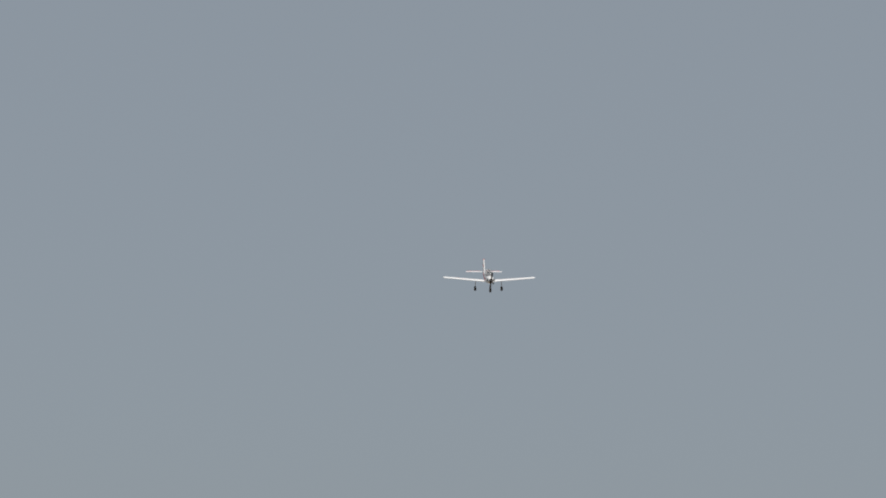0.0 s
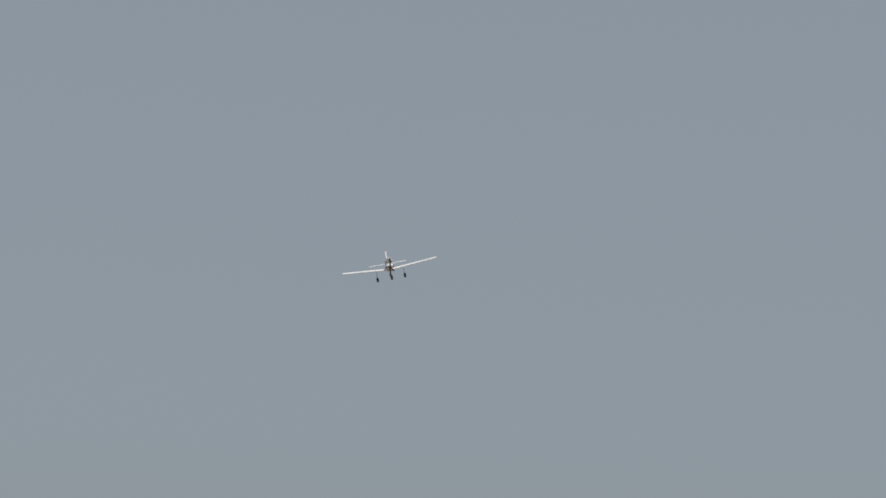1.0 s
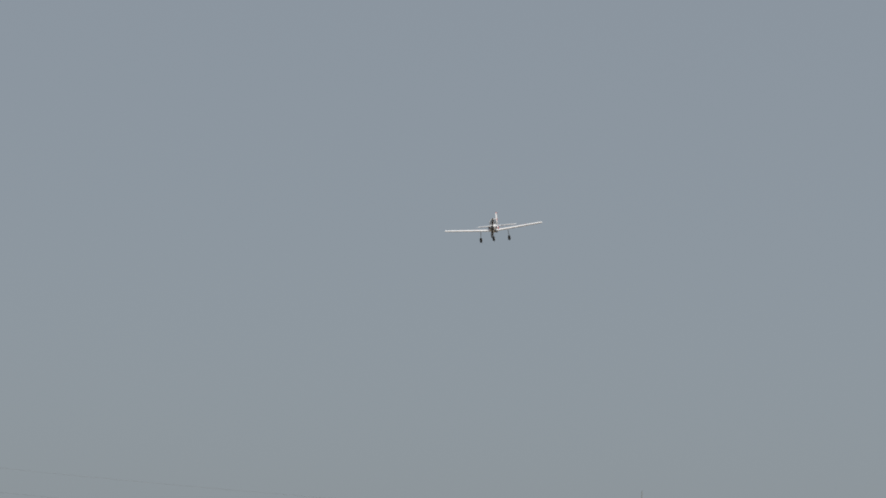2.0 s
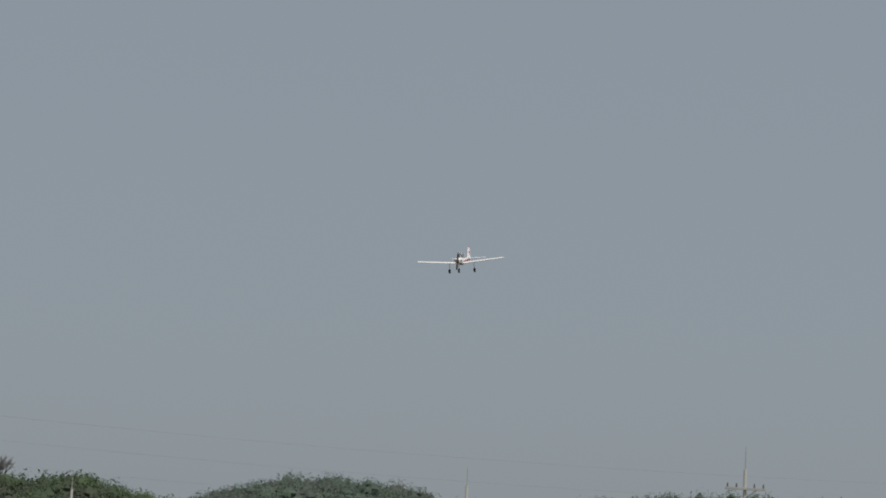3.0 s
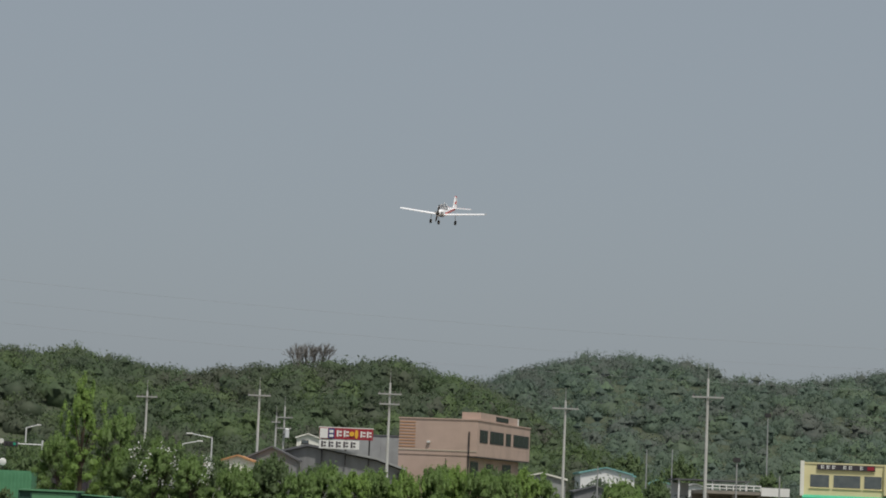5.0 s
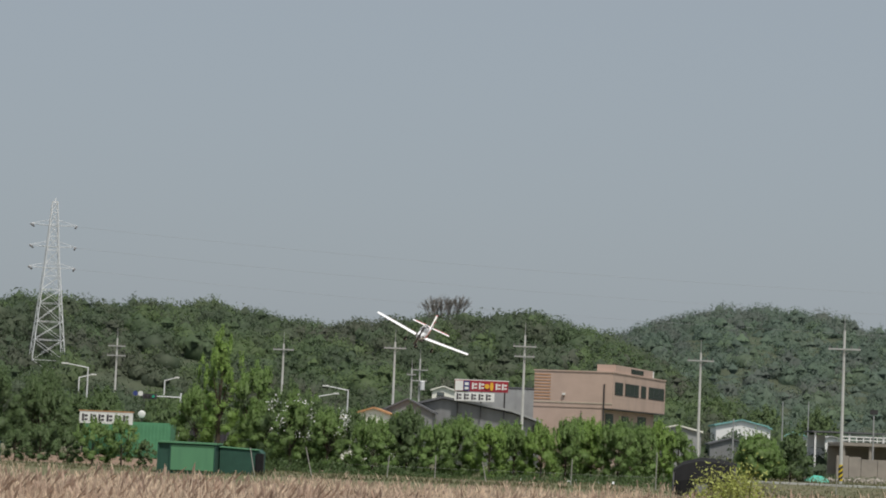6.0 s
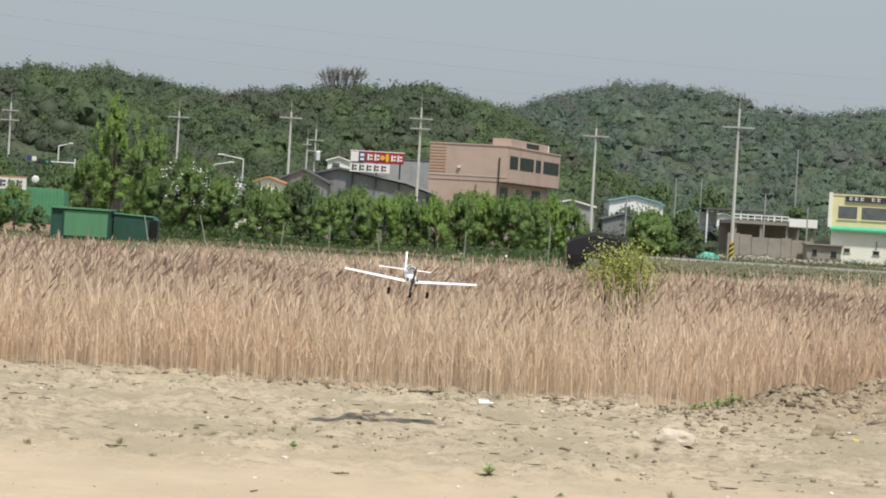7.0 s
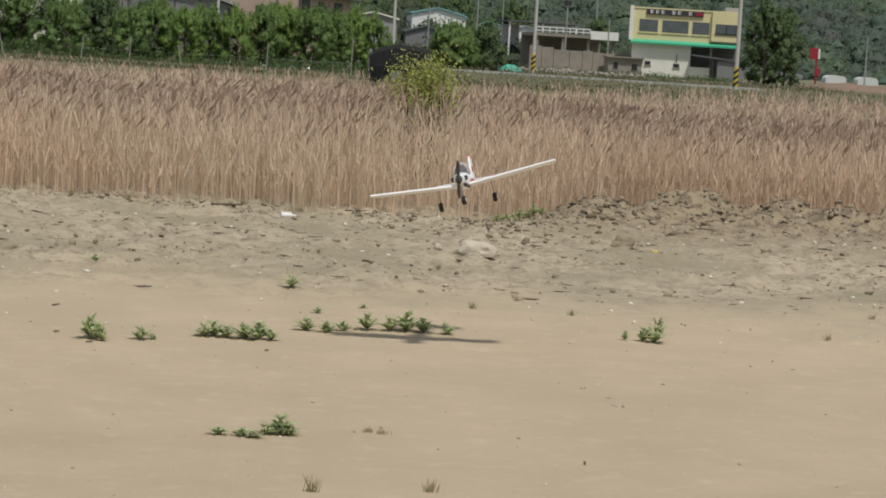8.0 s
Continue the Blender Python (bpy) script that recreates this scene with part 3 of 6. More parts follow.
def tree(at, height, spread, mat, seed, label, category="tree", low=0.12, pointed=0.0, density=1.0, leaf=0.05, group="", name="tree", lobes=28, shoots=0.6):
    """A tapered trunk with limbs and a crown of many small leaves in uneven lobes."""
    rng = np.random.default_rng(seed)
    t = empty(name, at, rng.uniform(0, 360))
    bm = bmesh.new()
    r = 0.022 * height
    tube(bm, (0, 0, -0.1), (0.02 * height, 0, height * 0.45), r, r * 0.6, 8)
    tube(bm, (0.02 * height, 0, height * 0.44), (0, 0.02 * height, height * 0.85), r * 0.6, r * 0.2, 7)
    for a, b in limb_points(rng, height, spread):
        tube(bm, a, b, r * 0.4, r * 0.12, 6)
    part("trunk", bm, BARK, t)
    blobs = []
    lobes = int(lobes * 1.7)
    for i in range(lobes):
        f = (i + 0.5) / lobes
        z = height * (low + (0.92 - low) * f)
        reach = spread * ((1 - f) ** 0.8 * pointed + (1 - pointed) * math.sin(math.pi * min(1, 0.22 + 0.75 * f)) ** 0.7)
        a = i * 2.4 + rng.uniform(-0.6, 0.6)
        d = reach * rng.uniform(0.3, 0.92)
        lr = spread * rng.uniform(0.15, 0.3) * (1 - 0.45 * f * pointed)
        blobs.append((math.cos(a) * d, math.sin(a) * d, z, lr, lr * rng.uniform(0.7, 1.0)))
    # upright shoots break the outline
    for i in range(int(lobes * shoots)):
        a, d = rng.uniform(0, 6.28), spread * rng.uniform(0.0, 0.75)
        top = height * (0.74 + 0.28 * rng.random()) * (1 - 0.35 * (d / spread) ** 2)
        blobs.append((math.cos(a) * d, math.sin(a) * d, top, spread * rng.uniform(0.06, 0.11), spread * rng.uniform(0.18, 0.4)))
    pts, nor = blob_points(rng, blobs, 300 * density / max(leaf / 0.085, 0.5) ** 2 * 1.25)
    pts[:, 2] = np.maximum(pts[:, 2], 0.05)
    leaves = as_triangles(*cards(rng, pts, rng.uniform(0.6, 1.35, len(pts)) * leaf * 1.5, 1.3, normals=nor))
    v, f = stacked(leaves, lobe_cores(rng, blobs, 0.62))
    crown = new("crown", array_mesh("crown", v, f, mat))
    whole = v - np.array((0, 0, height * 0.4))
    whole /= np.maximum(np.linalg.norm(whole, axis=1), 1e-6)[:, None]
    lobed = np.concatenate([np.repeat(nor, 3, 0), np.tile(ICO_V, (len(blobs), 1))])
    soft_normals(crown.data, 0.6 * lobed + 0.35 * whole + 0.3 * rng.normal(size=v.shape) + np.array((0, 0, 0.5)))
    crown.parent = t
    return tagged(t, label, category, group)


HEDGE = "shrubs along the field edge"
# x, depth, height, spread, leaf tone
hedge_rows = [
    (-15.6, 139, 3.6, 1.6, 0), (-14.0, 136, 4.5, 1.7, 1), (-12.3, 134, 3.4, 1.6, 1), (-10.6, 137, 3.1, 1.5, 1), (-9.2, 132, 2.7, 1.4, 0),
    (-7.6, 135, 3.4, 1.5, 1), (-6.0, 133, 2.6, 1.3, 0), (-4.6, 136, 3.0, 1.4, 0), (-3.2, 134, 2.7, 1.2, 2), (-1.9, 136, 2.9, 1.2, 0),
    (-0.5, 135, 2.9, 1.3, 2), (0.8, 136, 3.1, 1.3, 0), (2.2, 138, 3.2, 1.4, 2), (3.6, 137, 3.2, 1.4, 0), (4.9, 139, 3.0, 1.2, 0),
    (6.0, 141, 3.3, 1.2, 2), (7.1, 142, 3.1, 1.1, 0),
    (-13.2, 138, 3.9, 1.5, 0), (-8.4, 138, 3.0, 1.4, 0), (-5.3, 139, 3.0, 1.3, 1), (-2.5, 139, 2.9, 1.3, 0), (1.5, 140, 3.3, 1.4, 0), (4.2, 142, 3.4, 1.3, 1),
]
for i, (x, y, h, s, tone) in enumerate(hedge_rows):
    m = (LEAF_MID, LEAF_DARK, LEAF_FRESH)[tone]
    word = ("leafy mid-green", "dense dark-green", "bright fresh-green")[tone]
    tree((x, y, 0), h, s, m, 100 + i, word + " shrub in the row behind the reeds", "shrub", low=0.05, group=HEDGE, name="shrub", lobes=30, shoots=1.4)
tree((-18.3, 140, 0), 7.3, 1.7, LEAF_FRESH, 140, "tall slender poplar in fresh bright-green leaf", low=0.12, pointed=0.75, lobes=34)
tree((-16.4, 141, 0), 5.7, 1.9, LEAF_MID, 141, "mid-height broadleaf tree beside the poplar", low=0.1, pointed=0.45, lobes=30)
tree((-20.0, 143, 0), 4.3, 1.6, LEAF_MID, 142, "rounded green tree beside the poplar", low=0.1)
for i, (x, y, h, s, m) in enumerate([(-28.4, 141, 4.4, 1.9, LEAF_DARK), (-31.5, 139, 5.2, 2.5, LEAF_DARK), (-34.6, 142, 5.6, 2.6, LEAF_DARK), (-29.4, 146, 4.8, 2.1, LEAF_DARK)]):
    tree((x, y, 0), h, s, m, 150 + i, "dark roadside tree with a rounded crown", low=0.12)
for i, (x, y, h, s) in enumerate([(-22.0, 122, 2.1, 1.1), (-20.6, 122, 2.25, 1.05), (-24.6, 122, 1.9, 1.0), (-23.4, 123, 1.5, 0.8), (-26.0, 123, 1.6, 0.9), (-19.5, 122, 1.25, 0.65)]):
    tree((x, y, 0), h, s, LEAF_DARK if i > 1 else LEAF_MID, 160 + i, "low green bush at the edge of the reeds", "bush", low=0.12, name="bush", lobes=18)
tree((15.0, 186, 0), 3.1, 2.3, LEAF_MID, 170, "broad rounded green tree beside the road", low=0.1, lobes=34, leaf=0.1)
tree((17.6, 188, 0), 3.3, 1.9, LEAF_DARK, 171, "rounded green tree by the road", low=0.1, lobes=30, leaf=0.1)
tree((44.0, 214, 0), 7.2, 2.3, LEAF_DARK, 172, "tall dark-green tree beside the yellow building", low=0.04, lobes=40, leaf=0.12)
tree((46.1, 216, 0), 6.6, 2.0, LEAF_DARK, 173, "dark-green tree beside the yellow building", low=0.04, lobes=36, leaf=0.12)
tree((36.3, 262, 0), 5.6, 1.7, LEAF_DARK, 174, "small dark round tree behind the parking deck", low=0.3, leaf=0.12)
for i, (x, y, h, s) in enumerate([(21.5, 330, 8.6, 4.0), (28.0, 338, 8.0, 3.6), (14.5, 332, 7.4, 3.4), (35.5, 345, 7.8, 4.0)]):
    tree((x, y, 0), h, s, WOODS[3], 180 + i, "broad pale-green tree at the foot of the hill", low=0.06, leaf=0.2, lobes=36)
for i, (x, y, h, s) in enumerate([(-26, 200, 3.6, 2.2), (-31, 205, 4.4, 2.6), (-37, 210, 4.8, 2.8), (-22, 205, 3.6, 2.2), (-44, 220, 5.2, 3.0), (-41.3, 222, 4.7, 2.6), (-38.2, 214, 4.3, 2.4), (-34.5, 222, 4.5, 2.6), (-29.0, 192, 3.5, 2.0), (-14, 245, 4.6, 2.4), (-19, 250, 5.0, 2.6), (10.0, 180, 1.8, 1.2)]):
    tree((x, y, 0), h, s, LEAF_DARK, 190 + i, "green roadside tree with an uneven crown", low=0.08, leaf=0.14, lobes=26)


def bare_tree(at, height, spread, seed, label):
    rng = np.random.default_rng(seed)
    bm = bmesh.new()

    def grow(a, d, ln, r, deep):
        b = a + d * ln
        tube(bm, a, b, r, r * 0.65, 5)
        if deep:
            for _ in range(4 if deep > 1 else 5):
                w = Vector(rng.normal(size=3)) * 0.27
                nd = (d + w + Vector((0, 0, 0.12))).normalized()
                grow(b - d * ln * rng.uniform(0, 0.35), nd, ln * rng.uniform(0.5, 0.75), r * 0.55, deep - 1)
    for i in range(4):
        a = i * 1.57 + rng.uniform(-0.4, 0.4)
        grow(Vector((0, 0, 0)), Vector((math.cos(a) * 0.3 * spread, math.sin(a) * 0.3 * spread, 1)).normalized(), height * 0.36, 0.017 * height, 3)
    t = empty("bare_tree", at)
    part("branchwork", bm, BARE_TWIG, t)
    return tagged(t, label, "tree", "bare trees on the ridge")


for i, (x, y) in enumerate([(-19.4, 398), (-18.0, 400), (-16.6, 399), (-15.2, 398)]):
    bare_tree((x, y, float(near_hill(np.array([x]), np.array([y]))[0]) + 0.6), 6.6, 0.7, 210 + i, "leafless grey-brown tree standing on the ridge")


def willow(at):
    """A shrub of thin bare stems with young yellow-green leaves on top."""
    rng = np.random.default_rng(77)
    w = empty("willow_shrub", at)
    bm = bmesh.new()
    tips = []
    for i in range(26):
        a, s = rng.uniform(0, 6.28), rng.uniform(0.15, 1.0)
        p = Vector((rng.normal() * 0.09, rng.normal() * 0.07, 0))
        q = Vector((math.cos(a) * 0.36 * s, math.sin(a) * 0.28 * s, 0.62))
        e = Vector((math.cos(a) * 0.50 * s, math.sin(a) * 0.42 * s, 1.22 + rng.uniform(-0.2, 0.2) - 0.2 * s))
        tube(bm, p, q, 0.007, 0.0055, 5)
        tube(bm, q, e, 0.007, 0.003, 5)
        for k in range(4):
            b = q + (e - q) * rng.uniform(0.0, 0.8)
            d = Vector((rng.normal() * 0.16, rng.normal() * 0.16, rng.uniform(0.1, 0.3)))
            tube(bm, b, b + d, 0.005, 0.002, 4)
            tips += [b + d, b + d * 0.6, e]
    part("branchwork", bm, BARK, w, "thin bare brown stems")
    c = []
    for p in tips:
        if p.z > 0.78:
            for _ in range(15):
                c.append((p.x + rng.normal() * 0.09, p.y + rng.normal() * 0.09, p.z + rng.normal() * 0.10))
    c = np.array(c)
    v, f = cards(rng, c, rng.uniform(0.014, 0.03, len(c)), 0.8)
    crown = new("crown", array_mesh("crown", v, f, LEAF_YELLOW))
    crown.parent = w
    tagged(w, "young willow shrub with bare stems and yellow-green leaves in the reeds", "shrub")


willow((2.1, 29.3, float(ground_height(np.array([2.1]), np.array([29.3]))[0]) + 0.3))


# ---- poles, pylon, cables ----
def utility_pole(at, arms, label, striped=False, height=11.4, braced=True):
    p = empty("utility_pole", at)
    part("pole", tubed((0, 0, -0.3), (0, 0, height), 0.145, 0.085, 12), CONCRETE, p, smooth=False)
    part("tip_rod", tubed((0, 0, height), (0, 0, height + 1.1), 0.03, 0.018, 6), ARM_STEEL, p, "thin steel tip")
    for z, ln in arms:
        part("crossarm", boxed(-ln, ln, -0.2, -0.1, z - 0.06, z + 0.06, bevel=0.01), ARM_STEEL, p)
        for x in (-ln * 0.9, -ln * 0.45, ln * 0.45, ln * 0.9):
            part("insulator", tubed((x, -0.12, z + 0.05), (x, -0.12, z + 0.26), 0.05, 0.035, 8), PORCELAIN, p)
        if braced:
            part("brace", tubed((0, -0.12, z - 0.45), (ln * 0.55, -0.12, z - 0.05), 0.02, sides=5), WIRE_STEEL, p)
    if striped:
        part("warning_sleeve", tubed((0, 0, 0.25), (0, 0, 1.45), 0.16, 0.155, 12), STRIPE_YELLOW, p, "yellow warning sleeve with black bands")
        for k in range(3):
            bm = tubed((0, 0, 0), (0, 0, 0.2), 0.167, 0.165, 12)
            for v in bm.verts:
                v.co.z += 0.35 + 0.38 * k + v.co.x * 0.8
            part("black_band", bm, STRIPE_BLACK, p)
    return tagged(p, label, "pole", "concrete utility poles")


utility_pole((21.5, 190, 0), [(10.0, 1.2)], "pale concrete utility pole with one crossarm and a striped base", True)
utility_pole((12.75, 222, 0), [(9.9, 1.15)], "pale concrete utility pole with one crossarm", height=10.6)
utility_pole((-2.5, 215, 0), [(10.25, 1.0), (9.4, 0.85)], "pale concrete utility pole with two crossarms", height=11.2)
utility_pole((-14.1, 225, 0), [(10.05, 1.0)], "pale concrete utility pole with one crossarm", height=10.6)
utility_pole((-25.6, 240, 0), [(10.05, 1.0)], "pale concrete utility pole with one crossarm", height=10.6)
utility_pole((-45.8, 265, 0), [(10.6, 0.9), (9.6, 1.0)], "pale concrete utility pole with two crossarms", height=11.4)
utility_pole((30.9, 159, 0), [(10.05, 1.0)], "pale concrete utility pole with one crossarm and a striped base", True, height=11.0)
utility_pole((-14.7, 280, 0), [(9.8, 0.9), (8.6, 0.8)], "concrete utility pole with transformers", height=11.0)
utility_pole((-15.7, 282, 0), [(9.3, 0.5)], "short concrete utility pole beside a taller one", height=10.0)

TRANS = empty("pole_transformer", (-14.7, 279.7, 7.6))
part("tank", tubed((0.35, 0, 0), (0.35, 0, 0.9), 0.26, 0.26, 14), GALVANISED, TRANS)
part("lid", tubed((0.35, 0, 0.9), (0.35, 0, 1.0), 0.28, 0.2, 14), GALVANISED, TRANS)
part("bracket", boxed(-0.05, 0.12, -0.06, 0.3, 0.3, 0.42), DARK_METAL, TRANS)
tagged(TRANS, "grey pole transformer hung on a utility pole", "transformer")


def street_lamp(at, height, reach, label, arms=1):
    s = empty("street_lamp", at)
    part("post", tubed((0, 0, -0.2), (0, 0, height), 0.09, 0.06, 10), GALVANISED, s)
    part("arm", tubed((0, 0, height - 0.05), (reach, 0, height + 0.25), 0.05, 0.04, 8), GALVANISED, s)
    part("lamp_head", boxed(min(reach, reach * 1.25) - 0.1, max(reach, reach * 1.25) + 0.1, -0.14, 0.14, height + 0.2, height + 0.34, bevel=0.04), SIGN_WHITE, s)
    return tagged(s, label, "street lamp", "street lamps")


street_lamp((-42.3, 230, 0), 7.4, -1.9, "white street lamp with a long arm")
street_lamp((-44.2, 236, 0), 6.6, 1.2, "white street lamp with a short arm")
street_lamp((-18.5, 230, 0), 6.3, -1.8, "white street lamp with a long arm")
street_lamp((-21.4, 233, 0), 5.7, 1.4, "white street lamp with a short arm")
street_lamp((-36.0, 235, 0), 6.6, 1.0, "white street lamp with a short arm")


def mast(at, height, label, head=True):
    p = empty("mast", at)
    part("post", tubed((0, 0, -0.2), (0, 0, height), 0.10, 0.06, 9), PALE_SHEET, p)
    if head:
        part("head", boxed(-0.35, 0.35, -0.12, 0.12, height - 0.1, height + 0.35, bevel=0.04), DARK_METAL, p)
    return tagged(p, label, "mast", "thin masts")


mast((38.4, 280, 0), 12.1, "tall thin grey light mast with a small head")
mast((27.0, 300, 0), 8.4, "thin grey post behind the white shed", False)
mast((32.0, 320, 0), 9.0, "thin grey post behind the sheds", False)
mast((29.6, 236, 0), 6.2, "thin dark post by the parking deck")
mast((33.6, 236, 0), 5.0, "thin dark post by the parking deck", False)
mast((66.0, 268, 0), 5.3, "thin pale post in the far field", False)
mast((18.6, 262, 0), 5.6, "thin grey post by the sheds", False)


def pylon(at):
    t = empty("transmission_tower", at, 18)
    width = lambda z: 3.15 - 0.0966 * z if z < 23.4 else 0.89 - 0.07 * (z - 23.4)
    levels = [0, 4.0, 7.5, 10.5, 13.2, 15.6, 18.0, 19.8, 21.6, 23.2, 25.0, 26.8, 28.4, 30.0, 31.4]
    for sx, sy in ((-1, -1), (1, -1), (1, 1), (-1, 1)):
        b = loft(bmesh.new(), [[(sx * width(z) + 0.065 * math.cos(k * 1.047), sy * width(z) + 0.065 * math.sin(k * 1.047), z) for k in range(6)] for z in levels])
        part("leg", b, GALVANISED, t)
    for z0, z1 in zip(levels, levels[1:]):
        w0, w1 = width(z0), width(z1)
        for (ax, ay), (bx, by) in (((-1, -1), (1, -1)), ((1, -1), (1, 1)), ((1, 1), (-1, 1)), ((-1, 1), (-1, -1))):
            part("diagonal", tubed((ax * w0, ay * w0, z0), (bx * w1, by * w1, z1), 0.03, 0.03, sides=5), GALVANISED, t)
            part("diagonal", tubed((bx * w0, by * w0, z0), (ax * w1, ay * w1, z1), 0.03, 0.03, sides=5), GALVANISED, t)
            part("strut", tubed((ax * w1, ay * w1, z1), (bx * w1, by * w1, z1), 0.03, 0.03, sides=5), GALVANISED, t)
    for z in (22.6, 25.4, 28.2):
        for s in (-1, 1):
            b = bmesh.new()
            tube(b, (0, -0.3, z), (s * 3.1, 0, z + 0.15), 0.045, 0.035, 5)
            tube(b, (0, 0.3, z), (s * 3.1, 0, z + 0.15), 0.045, 0.035, 5)
            tube(b, (0, 0, z + 0.9), (s * 3.1, 0, z + 0.15), 0.035, 0.035, 5)
            a = part("cross_arm", b, GALVANISED, t)
            part("insulator_string", tubed((s * 3.0, 0, z + 0.1), (s * 2.7, -1.0, z - 0.25), 0.12, 0.12, 8), PORCELAIN, a)
    part("peak", tubed((0, 0, 31.2), (0.1, 0, 31.9), 0.14, 0.06, 6), GALVANISED, t)
    part("equipment_box", boxed(0.2, 0.9, -3.3, -2.9, 2.6, 3.6, bevel=0.04), SIGN_WHITE, t, "white equipment box")
    return tagged(t, "white steel lattice transmission tower above the trees", "pylon")


pylon((-66.2, 330, 0.0))


def cable(a, b, sag, r, label):
    a, b = Vector(a), Vector(b)
    rings = []
    for i in range(25):
        f = i / 24
        p = a.lerp(b, f) - Vector((0, 0, 4 * sag * f * (1 - f)))
        rings.append([p + Vector((0, r * math.cos(k * 1.257), r * math.sin(k * 1.257))) for k in range(5)])
    bm = loft(bmesh.new(), rings)
    ob = part("power_cable", bm, CABLE)
    return tagged(ob, label, "cable", "high-voltage cables")


for z, s in ((28.2, 2.4), (25.4, 2.4), (22.6, 2.4)):
    cable((-63.3, 330, z), (175, 352, z - 0.5), s * 1.6, 0.011, "thin high-voltage cable strung from the lattice tower")


# ---- buildings ----
def window(parent, x0, x1, z0, z1, y, glass=DARK_GLASS, frame_mat=DARK_METAL, split=1, name="window"):
    """A window in a wall that faces -y: recessed pane, frame and mullions."""
    w = part(name, boxed(x0, x1, y - 0.02, y + 0.04, z0, z1), frame_mat, parent)
    step_x = (x1 - x0) / split
    for i in range(split):
        part("pane", boxed(x0 + step_x * i + 0.05, x0 + step_x * (i + 1) - 0.05, y - 0.035, y + 0.0, z0 + 0.06, z1 - 0.06), glass, w)
    part("sill", boxed(x0 - 0.05, x1 + 0.05, y - 0.08, y + 0.0, z0 - 0.06, z0), frame_mat, w)
    return w


def pink_building():
    b = empty("commercial_building", (5.48, 235, 0), -15.4)
    part("lower_wall", boxed(-7.5, -0.9, 0.05, 20.9, -0.2, 5.65), PINK_WALL, b)
    part("upper_wall", boxed(-7.5, 0, 0, 21.8, 5.65, 8.95, bevel=0.02), PINK_WALL, b)
    part("parapet", prismed([(-7.56, -0.06), (0.06, -0.06), (0.06, 21.86), (-7.56, 21.86)], "z", 8.95, 9.07), PINK_WALL, b, "thin roof coping")
    part("soffit", boxed(-0.9, 0.02, 0.02, 21.7, 5.56, 5.66), DARK_METAL, b)
    part("string_course", boxed(-7.52, 0.02, -0.04, 0.02, 6.05, 6.15), STONE, b, "dark joint line across the wall")
    part("downpipe", tubed((-0.75, -0.08, 0), (-0.75, -0.08, 7.9), 0.07, sides=8), DARK_METAL, b)
    part("downpipe", tubed((-2.9, -0.05, 1.0), (-2.9, -0.05, 5.4), 0.03, sides=8), DARK_METAL, b)
    part("wall_lamp", boxed(-4.75, -4.45, -0.2, 0.0, 6.75, 6.95, bevel=0.03), SIGN_WHITE, b)
    for k in range(9):
        part("louvre", boxed(-7.45, -5.9, -0.035, 0.01, 6.35 + k * 0.28, 6.43 + k * 0.28), ORANGE_ROOF, b, "reddish brick band")
    side = part("window_band", boxed(-0.02, 0.004, 0.3, 21.5, 6.6, 8.3), PINK_WALL, b)
    for y0, y1 in ((0.9, 4.0), (4.9, 10.4), (11.3, 13.4), (14.5, 21.2)):
        w = part("window", boxed(-0.01, 0.03, y0, y1, 6.95, 8.15), DARK_METAL, b, "long dark window band")
        n = max(1, round((y1 - y0) / 2))
        for i in range(n):
            s = (y1 - y0) / n
            part("pane", boxed(0.01, 0.045, y0 + s * i + 0.06, y0 + s * (i + 1) - 0.06, 7.02, 8.08), DARK_GLASS, w)
    for y0, y1, z0, z1 in ((1.2, 4.2, 2.6, 5.2), (7.5, 10.3, 3.2, 5.1), (14.0, 17.5, 3.0, 5.2)):
        part("shop_window", boxed(-0.92, -0.86, y0, y1, z0, z1), DARK_GLASS, b, "dark recessed window")
    pent = part("stair_house", boxed(-1.9, -0.1, 1.5, 16.5, 9.0, 9.75), PINK_WALL, b, "low stair house on the roof")
    part("vent_opening", boxed(-0.12, -0.07, 7.5, 12.5, 9.15, 9.6), DARK_GLASS, pent)
    part("water_tank", tubed((-0.8, 17.8, 9.05), (-0.8, 17.8, 9.75), 0.5, 0.5, 14), SIGN_WHITE, b)
    tagged(b, "pink-beige two-storey commercial building with dark upper windows", "building")


pink_building()


